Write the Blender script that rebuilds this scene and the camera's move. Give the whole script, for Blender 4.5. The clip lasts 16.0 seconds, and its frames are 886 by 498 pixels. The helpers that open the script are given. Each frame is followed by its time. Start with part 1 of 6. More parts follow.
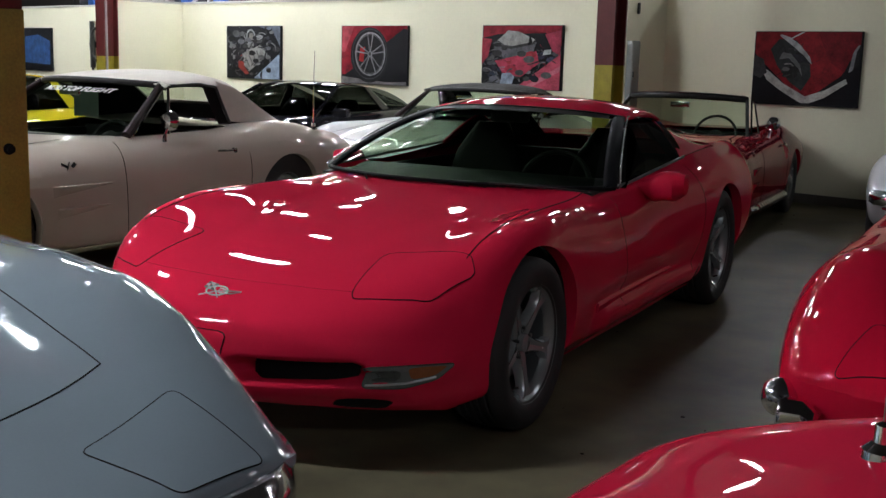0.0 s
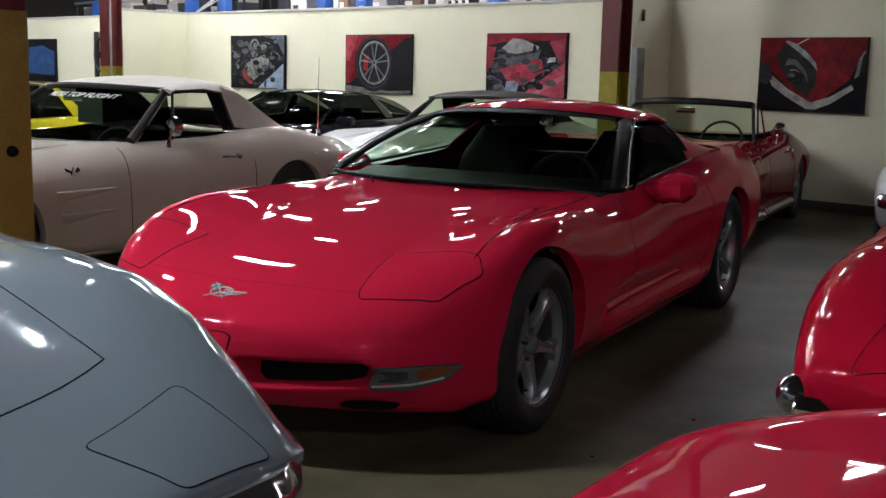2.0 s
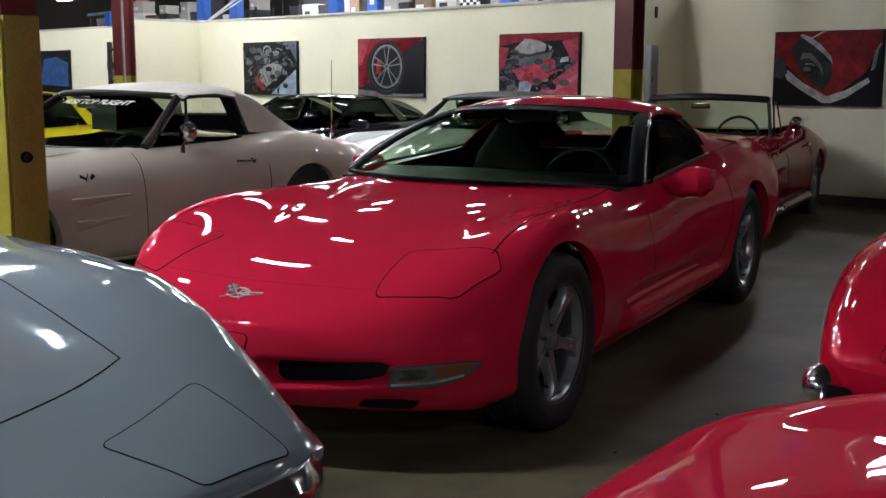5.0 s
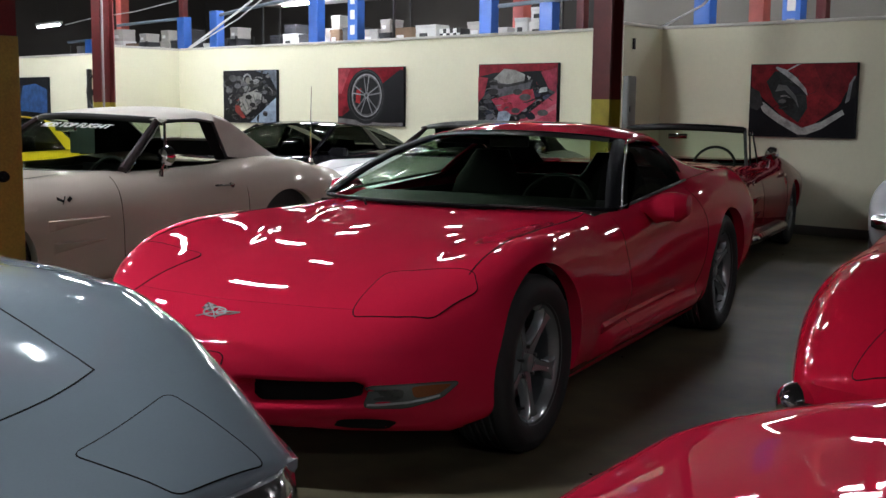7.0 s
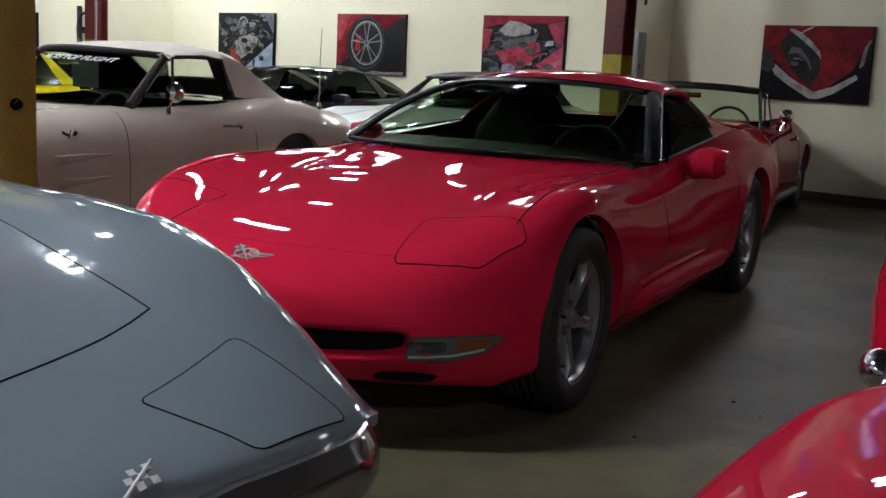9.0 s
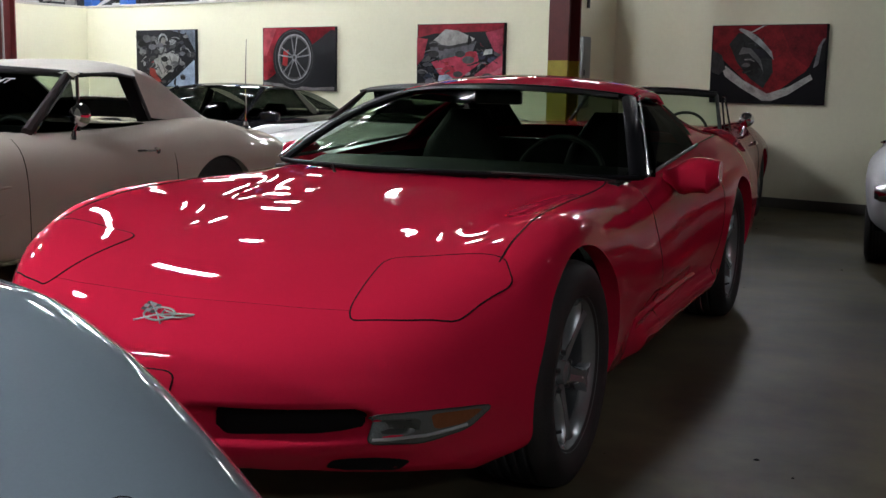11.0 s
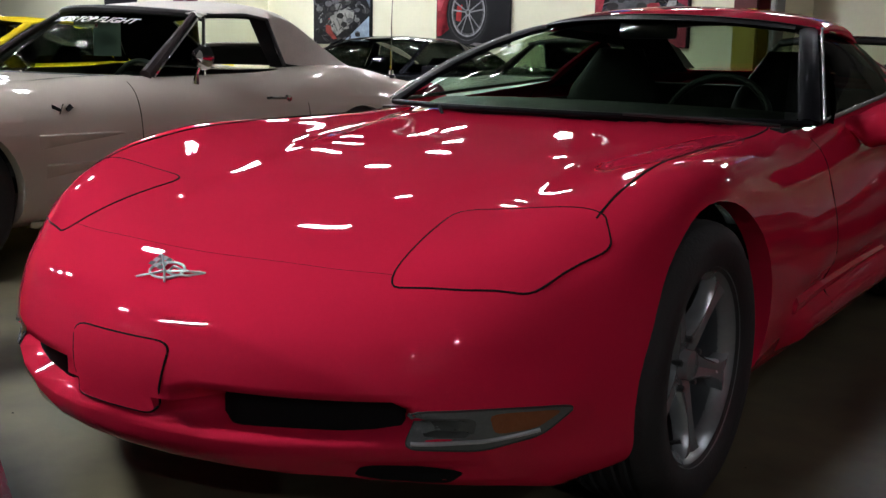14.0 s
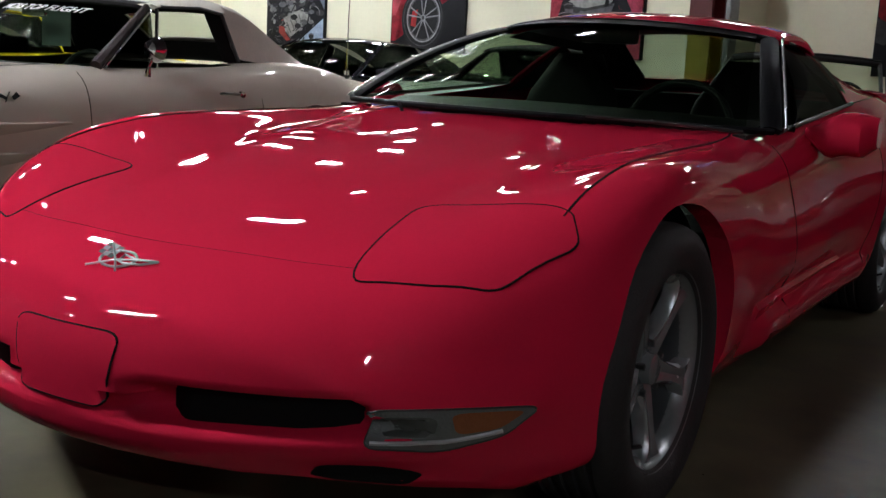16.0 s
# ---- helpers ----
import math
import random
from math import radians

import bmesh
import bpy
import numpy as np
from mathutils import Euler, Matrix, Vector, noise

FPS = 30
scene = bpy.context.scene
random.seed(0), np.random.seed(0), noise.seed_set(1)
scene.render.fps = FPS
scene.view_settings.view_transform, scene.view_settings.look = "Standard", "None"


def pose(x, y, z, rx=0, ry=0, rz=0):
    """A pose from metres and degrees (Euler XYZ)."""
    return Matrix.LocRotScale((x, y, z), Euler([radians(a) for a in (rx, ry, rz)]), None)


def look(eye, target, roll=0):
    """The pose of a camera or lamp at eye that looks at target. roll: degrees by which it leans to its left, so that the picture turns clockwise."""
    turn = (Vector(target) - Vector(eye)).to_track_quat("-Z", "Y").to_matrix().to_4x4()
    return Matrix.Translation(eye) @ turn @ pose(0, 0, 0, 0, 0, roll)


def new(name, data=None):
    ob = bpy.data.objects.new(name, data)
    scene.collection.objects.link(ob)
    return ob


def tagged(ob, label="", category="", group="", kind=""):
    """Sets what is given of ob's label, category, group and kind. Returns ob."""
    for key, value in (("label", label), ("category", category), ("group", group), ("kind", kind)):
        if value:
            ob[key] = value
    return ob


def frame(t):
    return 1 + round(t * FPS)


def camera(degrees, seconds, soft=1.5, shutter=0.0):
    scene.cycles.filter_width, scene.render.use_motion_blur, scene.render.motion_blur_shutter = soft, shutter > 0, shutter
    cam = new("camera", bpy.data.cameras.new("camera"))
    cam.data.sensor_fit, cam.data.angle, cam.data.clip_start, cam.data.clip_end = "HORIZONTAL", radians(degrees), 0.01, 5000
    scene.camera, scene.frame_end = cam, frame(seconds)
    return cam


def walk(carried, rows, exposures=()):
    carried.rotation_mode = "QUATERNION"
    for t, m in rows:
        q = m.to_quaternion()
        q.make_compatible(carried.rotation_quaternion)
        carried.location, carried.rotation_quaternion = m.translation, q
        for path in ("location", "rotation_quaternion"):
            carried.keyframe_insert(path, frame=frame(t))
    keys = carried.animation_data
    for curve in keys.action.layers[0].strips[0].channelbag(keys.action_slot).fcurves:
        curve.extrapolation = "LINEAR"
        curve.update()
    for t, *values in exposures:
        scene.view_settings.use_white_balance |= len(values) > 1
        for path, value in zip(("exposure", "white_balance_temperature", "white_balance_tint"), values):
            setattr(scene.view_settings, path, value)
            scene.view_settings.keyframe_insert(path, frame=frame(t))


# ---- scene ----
from mathutils.bvhtree import BVHTree

# ---------------------------------------------------------------- camera
cam = camera(44.0, 16.0, soft=1.5)


PATH = [
    (0, (2.495, -3.656, 1.35), (1.561, -1.919, 1.015), 1.6),
    (0.5, (2.49, -3.659, 1.326), (1.555, -1.916, 1.026), 1.4),
    (1, (2.483, -3.645, 1.312), (1.534, -1.912, 1.003), 1.5),
    (1.5, (2.469, -3.632, 1.309), (1.516, -1.903, 0.986), 2.4),
    (2, (2.467, -3.628, 1.302), (1.525, -1.892, 0.988), 1.4),
    (2.5, (2.455, -3.621, 1.299), (1.522, -1.885, 0.964), 2.2),
    (3, (2.458, -3.617, 1.295), (1.506, -1.891, 0.954), 1.4),
    (3.5, (2.443, -3.608, 1.288), (1.463, -1.893, 0.975), 2.0),
    (4, (2.439, -3.599, 1.278), (1.444, -1.893, 0.965), 0.5),
    (6.5, (2.463, -3.61, 1.25), (1.521, -1.866, 0.979), 0.7),
    (7, (2.461, -3.614, 1.234), (1.523, -1.866, 0.985), 0.7),
    (7.5, (2.473, -3.624, 1.217), (1.526, -1.88, 0.971), 0.7),
    (8, (2.42, -3.579, 1.183), (1.446, -1.852, 0.916), 1.9),
    (8.5, (2.303, -3.557, 1.174), (1.329, -1.838, 0.862), 0.7),
    (9, (2.181, -3.542, 1.17), (1.283, -1.785, 0.843), 2.9),
    (9.5, (2.026, -3.414, 1.152), (1.161, -1.637, 0.843), 1.9),
    (10, (1.903, -3.286, 1.146), (1.062, -1.495, 0.857), 1.4),
    (12.3, (1.735, -2.430, 1.070), (0.983, -0.603, 0.752), 1.2),
    (12.5, (1.728, -2.366, 1.053), (0.908, -0.571, 0.731), 1.3),
    (13, (1.734, -2.282, 1.03), (0.747, -0.579, 0.677), 1.9),
    (13.5, (1.736, -2.268, 1.014), (0.674, -0.617, 0.636), 1.2),
    (14, (1.732, -2.265, 1.01), (0.64, -0.629, 0.648), 1.2),
    (14.5, (1.731, -2.269, 1.003), (0.629, -0.634, 0.667), 0.8),
    (15, (1.729, -2.27, 0.995), (0.634, -0.63, 0.663), 0.8),
    (15.5, (1.73, -2.269, 0.984), (0.65, -0.619, 0.65), 2.0),
    (16, (1.677, -2.238, 0.974), (0.665, -0.548, 0.63), 3.1),
]
walk(cam, [(t, look(eye, target, roll)) for t, eye, target, roll in PATH], exposures=[(0, 0.0), (10.2, 0.0), (12.3, 0.25), (14.0, 0.22), (14.6, 0.02), (16, 0.08)])

# ---------------------------------------------------------------- world and exposure
world = bpy.data.worlds.new("hall_dark")
scene.world = world
world.use_nodes = True
world.node_tree.nodes["Background"].inputs[0].default_value = (0.5, 0.55, 0.6, 1)
world.node_tree.nodes["Background"].inputs[1].default_value = 0.01
scene.view_settings.exposure = 0.0
TUBE_POWER = 190.0
BAY_POWER = 315.0
FRONT_POWER = 1750.0
NEAR_POWER = 800.0

# ---------------------------------------------------------------- materials
MATS = {}


def nodes_of(name):
    m = bpy.data.materials.new(name)
    m.use_nodes = True
    return m, m.node_tree.nodes, m.node_tree.links, m.node_tree.nodes["Principled BSDF"]


def surface(name, color, rough=0.5, metal=0.0, coat=0.0, vary=0.12, scale=6.0, fine=90.0, bump=0.0, bump_scale=60.0, spec=0.5, rough_vary=0.1, coat_rough=0.012):
    """A material with two scales of variation in colour, roughness and relief."""
    if name in MATS:
        return MATS[name]
    m, ns, ln, b = nodes_of(name)
    tc = ns.new("ShaderNodeTexCoord")
    n1, n2 = ns.new("ShaderNodeTexNoise"), ns.new("ShaderNodeTexNoise")
    n1.inputs["Scale"].default_value, n2.inputs["Scale"].default_value = scale, fine
    n1.inputs["Detail"].default_value, n2.inputs["Detail"].default_value = 5, 3
    for n in (n1, n2):
        ln.new(tc.outputs["Object"], n.inputs["Vector"])
    add = ns.new("ShaderNodeMath")
    add.operation = "ADD"
    ln.new(n1.outputs[0], add.inputs[0])
    half = ns.new("ShaderNodeMath")
    half.operation = "MULTIPLY"
    half.inputs[1].default_value = 0.5
    ln.new(n2.outputs[0], half.inputs[0])
    ln.new(half.outputs[0], add.inputs[1])
    ramp = ns.new("ShaderNodeMapRange")
    ramp.inputs[1].default_value, ramp.inputs[2].default_value = 0.45, 1.05
    ramp.inputs[3].default_value, ramp.inputs[4].default_value = 1 - vary, 1 + vary
    ln.new(add.outputs[0], ramp.inputs[0])
    mul = ns.new("ShaderNodeVectorMath")
    mul.operation = "SCALE"
    mul.inputs[0].default_value = color
    ln.new(ramp.outputs[0], mul.inputs["Scale"])
    ln.new(mul.outputs[0], b.inputs["Base Color"])
    rr = ns.new("ShaderNodeMapRange")
    rr.inputs[1].default_value, rr.inputs[2].default_value = 0.3, 0.7
    rr.inputs[3].default_value, rr.inputs[4].default_value = rough * (1 - rough_vary), rough * (1 + rough_vary)
    ln.new(n1.outputs[0], rr.inputs[0])
    ln.new(rr.outputs[0], b.inputs["Roughness"])
    b.inputs["Metallic"].default_value = metal
    b.inputs["Coat Weight"].default_value = coat
    b.inputs["Coat Roughness"].default_value = coat_rough
    b.inputs["Coat IOR"].default_value = 1.4
    b.inputs["Specular IOR Level"].default_value = spec
    if bump:
        n3, bp = ns.new("ShaderNodeTexNoise"), ns.new("ShaderNodeBump")
        n3.inputs["Scale"].default_value = bump_scale
        n3.inputs["Detail"].default_value = 4
        ln.new(tc.outputs["Object"], n3.inputs["Vector"])
        ln.new(n3.outputs[0], bp.inputs["Height"])
        bp.inputs["Strength"].default_value = bump
        bp.inputs["Distance"].default_value = 0.01
        ln.new(bp.outputs[0], b.inputs["Normal"])
        if coat:
            ln.new(bp.outputs[0], b.inputs["Coat Normal"])
    MATS[name] = m
    return m


def paint(name, color, flake=0.0, rough=0.55, coat=0.68, coat_rough=0.012):
    return surface(name, color, rough=rough, metal=flake, coat=coat, vary=0.05, scale=3, fine=200, bump=0.008, bump_scale=7, spec=0.0, coat_rough=coat_rough)


def glass(name, tint=(0.75, 0.8, 0.76), gloss=1.0):
    """A thin pane: clear, tinted, with a mirror-like gloss."""
    if name in MATS:
        return MATS[name]
    m, ns, ln, b = nodes_of(name)
    ns.remove(b)
    tr, gl, mx, fr = ns.new("ShaderNodeBsdfTransparent"), ns.new("ShaderNodeBsdfGlossy"), ns.new("ShaderNodeMixShader"), ns.new("ShaderNodeLayerWeight")
    tr.inputs[0].default_value = (*tint, 1)
    gl.inputs["Roughness"].default_value = 0.02
    fr.inputs[0].default_value = 0.5
    pw, ma = ns.new("ShaderNodeMath"), ns.new("ShaderNodeMath")
    pw.operation, ma.operation = "POWER", "MULTIPLY_ADD"
    pw.inputs[1].default_value = 5.0
    ma.inputs[1].default_value, ma.inputs[2].default_value = 0.85 * gloss, 0.05 * gloss
    ln.new(fr.outputs["Facing"], pw.inputs[0])
    ln.new(pw.outputs[0], ma.inputs[0])
    ln.new(ma.outputs[0], mx.inputs[0])
    ln.new(tr.outputs[0], mx.inputs[1])
    ln.new(gl.outputs[0], mx.inputs[2])
    ln.new(mx.outputs[0], ns["Material Output"].inputs[0])
    MATS[name] = m
    return m


def glow(name, color, power):
    if name in MATS:
        return MATS[name]
    m, ns, ln, b = nodes_of(name)
    b.inputs["Base Color"].default_value = (0.8, 0.8, 0.8, 1)
    b.inputs["Emission Color"].default_value = (*color, 1)
    b.inputs["Emission Strength"].default_value = power
    MATS[name] = m
    return m


RED = paint("red_paint", (0.49, 0.0130, 0.042))
RED_D = paint("deep_red_paint", (0.24, 0.004, 0.014))
RED_B = paint("dark_red_paint", (0.38, 0.006, 0.024))
IVORY = paint("ivory_paint", (0.52, 0.460, 0.390))
GREY = paint("blue_grey_paint", (0.155, 0.192, 0.216), flake=0.12, coat=1.0, coat_rough=0.06)
SILVER = paint("silver_paint", (0.55, 0.56, 0.58), flake=0.5)
PALE = paint("pale_silver_paint", (0.62, 0.62, 0.62), flake=0.2)
BLACKP = paint("black_paint", (0.012, 0.012, 0.015))
YELLOWP = paint("yellow_paint", (0.65, 0.48, 0.02))
RUBBER = surface("rubber", (0.013, 0.013, 0.013), rough=0.75, vary=0.25, bump=0.2, bump_scale=150)
BLACK = surface("black_trim", (0.012, 0.012, 0.012), rough=0.5)
MATT = surface("matt_black", (0.007, 0.007, 0.007), rough=0.9, spec=0.1)
INTER = surface("dark_leather", (0.008, 0.0082, 0.008), rough=0.5, spec=0.25, bump=0.25, bump_scale=140)
MAROONI = surface("maroon_vinyl", (0.06, 0.012, 0.014), rough=0.45, bump=0.2, bump_scale=140)
CHROME = surface("chrome", (0.75, 0.75, 0.77), rough=0.06, metal=1.0, vary=0.04)
ALLOY = surface("cast_alloy", (0.27, 0.285, 0.29), rough=0.25, metal=0.55, vary=0.12)
CANVAS_TOP = surface("canvas_top", (0.64, 0.60, 0.53), rough=0.85, vary=0.12, bump=0.3, bump_scale=220)
GLASS_D = glass("dark_car_glass", (0.38, 0.45, 0.37), 0.10)
GLASS_G = glass("green_car_glass", (0.60, 0.70, 0.60), 0.12)
GLASS_C = glass("clear_glass", (0.80, 0.86, 0.82))
EMBLEM = surface("satin_emblem", (0.24, 0.24, 0.24), rough=0.5, metal=0.5)
PILLAR = surface("pillar_black", (0.006, 0.006, 0.007), rough=0.5, spec=0.05)
LENS = surface("lamp_lens", (0.085, 0.095, 0.09), rough=0.12, coat=1.0, bump=0.3, bump_scale=130)
AMBER = surface("amber_lens", (0.17, 0.055, 0.02), rough=0.12, coat=1.0, bump=0.3, bump_scale=130)
WALLM = surface("cream_wall_paint", (0.73, 0.71, 0.53), rough=0.75, vary=0.05, scale=1.2, fine=30, bump=0.12, bump_scale=45)
CAPM = surface("wall_cap", (0.5, 0.48, 0.42), rough=0.6)
STEELRED = surface("oxide_red_steel", (0.10, 0.012, 0.012), rough=0.5, vary=0.3, bump=0.1)
STEELYEL = surface("safety_yellow", (0.29, 0.24, 0.020), rough=0.5, vary=0.22, scale=9, bump=0.1)
WOOD = surface("yellow_stained_wood", (0.29, 0.225, 0.032), rough=0.6, vary=0.35, scale=4, bump=0.2)
BLUE = surface("lift_blue", (0.03, 0.13, 0.50), rough=0.4, vary=0.15)
CARTON = surface("carton", (0.42, 0.40, 0.37), rough=0.8, vary=0.15)
CARTONB = surface("brown_carton", (0.20, 0.13, 0.08), rough=0.8, vary=0.2)
# hall walls set dark so the red paint mirrors little grey
DARKW = surface("dimmed_hall_wall", (0.045, 0.040, 0.036), rough=0.9, vary=0.3, scale=1.0)
# ceiling colour cut to near-black to keep grey out of the car paint
CEILM = surface("dimmed_ceiling", (0.011, 0.010, 0.010), rough=0.9, vary=0.3, scale=1.0)
WHITE = surface("white_enamel", (0.75, 0.75, 0.74), rough=0.4)
TUBE = glow("fluorescent_tube", (0.92, 0.96, 1.04), TUBE_POWER)
TUBE_BAY = glow("bay_fluorescent_tube", (0.94, 0.97, 1.04), BAY_POWER)
PANEL = glow("light_diffuser", (0.93, 0.96, 1.0), TUBE_POWER * 0.42)
TUBE_FRONT = glow("front_fluorescent_tube", (0.93, 0.97, 1.05), FRONT_POWER)

TUBE_NEAR = glow("near_fluorescent_tube", (0.93, 0.97, 1.05), NEAR_POWER)


def concrete():
    m, ns, ln, b = nodes_of("sealed_concrete")
    tc = ns.new("ShaderNodeTexCoord")
    n1, n2, n3 = (ns.new("ShaderNodeTexNoise") for _ in range(3))
    for n, s, d in ((n1, 1.1, 8), (n2, 6, 10), (n3, 120, 3)):
        n.inputs["Scale"].default_value, n.inputs["Detail"].default_value = s, d
        ln.new(tc.outputs["Object"], n.inputs["Vector"])
    ramp = ns.new("ShaderNodeValToRGB")
    ramp.color_ramp.elements[0].position, ramp.color_ramp.elements[0].color = 0.34, (0.040, 0.036, 0.023, 1)
    ramp.color_ramp.elements[1].position, ramp.color_ramp.elements[1].color = 0.64, (0.150, 0.134, 0.082, 1)
    mix = ns.new("ShaderNodeMath")
    mix.operation = "MULTIPLY_ADD"
    ln.new(n2.outputs[0], mix.inputs[0])
    mix.inputs[1].default_value = 0.35
    sc = ns.new("ShaderNodeMath")
    sc.operation = "MULTIPLY_ADD"
    ln.new(n1.outputs[0], sc.inputs[0])
    sc.inputs[1].default_value, sc.inputs[2].default_value = 0.65, 0.0
    ln.new(sc.outputs[0], mix.inputs[2])
    ln.new(mix.outputs[0], ramp.inputs[0])
    ln.new(ramp.outputs[0], b.inputs["Base Color"])
    rr = ns.new("ShaderNodeMapRange")
    rr.inputs[1].default_value, rr.inputs[2].default_value = 0.3, 0.7
    rr.inputs[3].default_value, rr.inputs[4].default_value = 0.42, 0.52
    ln.new(n2.outputs[0], rr.inputs[0])
    ln.new(rr.outputs[0], b.inputs["Roughness"])
    b.inputs["Specular IOR Level"].default_value = 0.10
    bp = ns.new("ShaderNodeBump")
    bp.inputs["Strength"].default_value, bp.inputs["Distance"].default_value = 0.05, 0.003
    ln.new(n3.outputs[0], bp.inputs["Height"])
    ln.new(bp.outputs[0], b.inputs["Normal"])
    return m


FLOORM = concrete()

# ---------------------------------------------------------------- building helpers


def empty(name, m=None, **tags):
    ob = new(name)
    if m is not None:
        ob.matrix_basis = m
    return tagged(ob, **tags)


def mesh_of(bm, name, smooth=None):
    me = bpy.data.meshes.new(name)
    bm.to_mesh(me)
    bm.free()
    if smooth is not None:
        me.polygons.foreach_set("use_smooth", [True] * len(me.polygons))
        me.set_sharp_from_angle(angle=radians(smooth))
    return me


def part(name, bm, material, parent=None, label="", smooth=35, at=None):
    me = bm if isinstance(bm, bpy.types.Mesh) else mesh_of(bm, name, smooth)
    if material is not None:
        me.materials.clear()
        me.materials.append(material)
    ob = new(name, me)
    if parent is not None:
        ob.parent = parent
    if at is not None:
        ob.matrix_basis = at
    if label:
        tagged(ob, label=label)
    return ob


def box(x0, y0, z0, x1, y1, z1, bevel=0.0, m=None, segs=2):
    bm = bmesh.new()
    bmesh.ops.create_cube(bm, size=1)
    for v in bm.verts:
        v.co = Vector(((x0 + x1) / 2 + v.co.x * (x1 - x0), (y0 + y1) / 2 + v.co.y * (y1 - y0), (z0 + z1) / 2 + v.co.z * (z1 - z0)))
    if bevel:
        bmesh.ops.bevel(bm, geom=bm.edges[:], offset=bevel, segments=segs, affect="EDGES", profile=0.6)
    if m is not None:
        bmesh.ops.transform(bm, matrix=m, verts=bm.verts)
    return bm


def join(*bms):
    out = bmesh.new()
    for b in bms:
        me = bpy.data.meshes.new("join")
        b.to_mesh(me)
        b.free()
        out.from_mesh(me)
        bpy.data.meshes.remove(me)
    return out


def lathe(profile, axis="x", steps=40, close=False):
    """Turn (offset along the axis, radius) points round the axis."""
    bm = bmesh.new()
    rings = []
    for a, r in profile:
        ring = []
        for i in range(steps):
            t = 2 * math.pi * i / steps
            c, s = r * math.cos(t), r * math.sin(t)
            ring.append(bm.verts.new({"x": (a, c, s), "y": (c, a, s), "z": (c, s, a)}[axis]))
        rings.append(ring)
    pairs = list(zip(rings, rings[1:])) + ([(rings[-1], rings[0])] if close else [])
    for r0, r1 in pairs:
        for i in range(steps):
            j = (i + 1) % steps
            bm.faces.new((r0[i], r0[j], r1[j], r1[i]))
    bmesh.ops.recalc_face_normals(bm, faces=bm.faces)
    return bm


def tube(points, r, steps=8, closed=False):
    """A round rod along points; r may be a list."""
    pts = [Vector(p) for p in points]
    n = len(pts)
    rs = r if isinstance(r, (list, tuple)) else [r] * n
    bm = bmesh.new()
    rings, up = [], Vector((0.13, 0.27, 0.95)).normalized()
    for i, p in enumerate(pts):
        a = pts[(i - 1) % n] if closed or i else p
        b = pts[(i + 1) % n] if closed or i < n - 1 else p
        t = (b - a).normalized()
        s = t.cross(up)
        if s.length < 1e-3:
            s = t.cross(Vector((1, 0, 0)))
        s.normalize()
        w = s.cross(t)
        rings.append([bm.verts.new(p + rs[i] * (math.cos(2 * math.pi * k / steps) * s + math.sin(2 * math.pi * k / steps) * w)) for k in range(steps)])
    for r0, r1 in list(zip(rings, rings[1:])) + ([(rings[-1], rings[0])] if closed else []):
        for k in range(steps):
            bm.faces.new((r0[k], r0[(k + 1) % steps], r1[(k + 1) % steps], r1[k]))
    if not closed:
        bm.faces.new(rings[0][::-1])
        bm.faces.new(rings[-1])
    bmesh.ops.recalc_face_normals(bm, faces=bm.faces)
    return bm


def grid_mesh(rows, closed=False):
    """A sheet through rows of points."""
    bm = bmesh.new()
    vs = [[bm.verts.new(p) for p in row] for row in rows]
    for a, b in zip(vs, vs[1:]):
        for i in range(len(a) - 1 + (1 if closed else 0)):
            j = (i + 1) % len(a)
            bm.faces.new((a[i], a[j], b[j], b[i]))
    return bm


def thicken(bm, t):
    """Give a sheet thickness t towards its back."""
    bmesh.ops.recalc_face_normals(bm, faces=bm.faces)
    bmesh.ops.solidify(bm, geom=bm.faces[:], thickness=t)
    return bm


def pchip(xs, ys, q):
    """Smooth monotone curve through (xs, ys)."""
    xs, ys, q = np.asarray(xs, float), np.asarray(ys, float), np.asarray(q, float)
    h, dl = np.diff(xs), np.diff(ys) / np.diff(xs)
    d = np.zeros_like(ys)
    for i in range(1, len(xs) - 1):
        if dl[i - 1] * dl[i] > 0:
            w1, w2 = 2 * h[i] + h[i - 1], h[i] + 2 * h[i - 1]
            d[i] = (w1 + w2) / (w1 / dl[i - 1] + w2 / dl[i])
    d[0], d[-1] = dl[0], dl[-1]
    k = np.clip(np.searchsorted(xs, q) - 1, 0, len(xs) - 2)
    t = (q - xs[k]) / h[k]
    return ((1 + 2 * t) * (1 - t) ** 2 * ys[k] + t * (1 - t) ** 2 * h[k] * d[k] + t * t * (3 - 2 * t) * ys[k + 1] + t * t * (t - 1) * h[k] * d[k + 1])


def spline(pts, per, first=None, last=None):
    """Catmull-Rom through 2D or 3D points."""
    P = [np.array(p, float) for p in pts]
    A = np.array(first, float) if first is not None else 2 * P[0] - P[1]
    B = np.array(last, float) if last is not None else 2 * P[-1] - P[-2]
    Q = [A, *P, B]
    out = []
    for i in range(1, len(Q) - 2):
        p0, p1, p2, p3 = Q[i - 1:i + 3]
        for k in range(per):
            t = k / per
            out.append(0.5 * (2 * p1 + (p2 - p0) * t + (2 * p0 - 5 * p1 + 4 * p2 - p3) * t * t + (3 * p1 - p0 - 3 * p2 + p3) * t ** 3))
    out.append(P[-1])
    return out


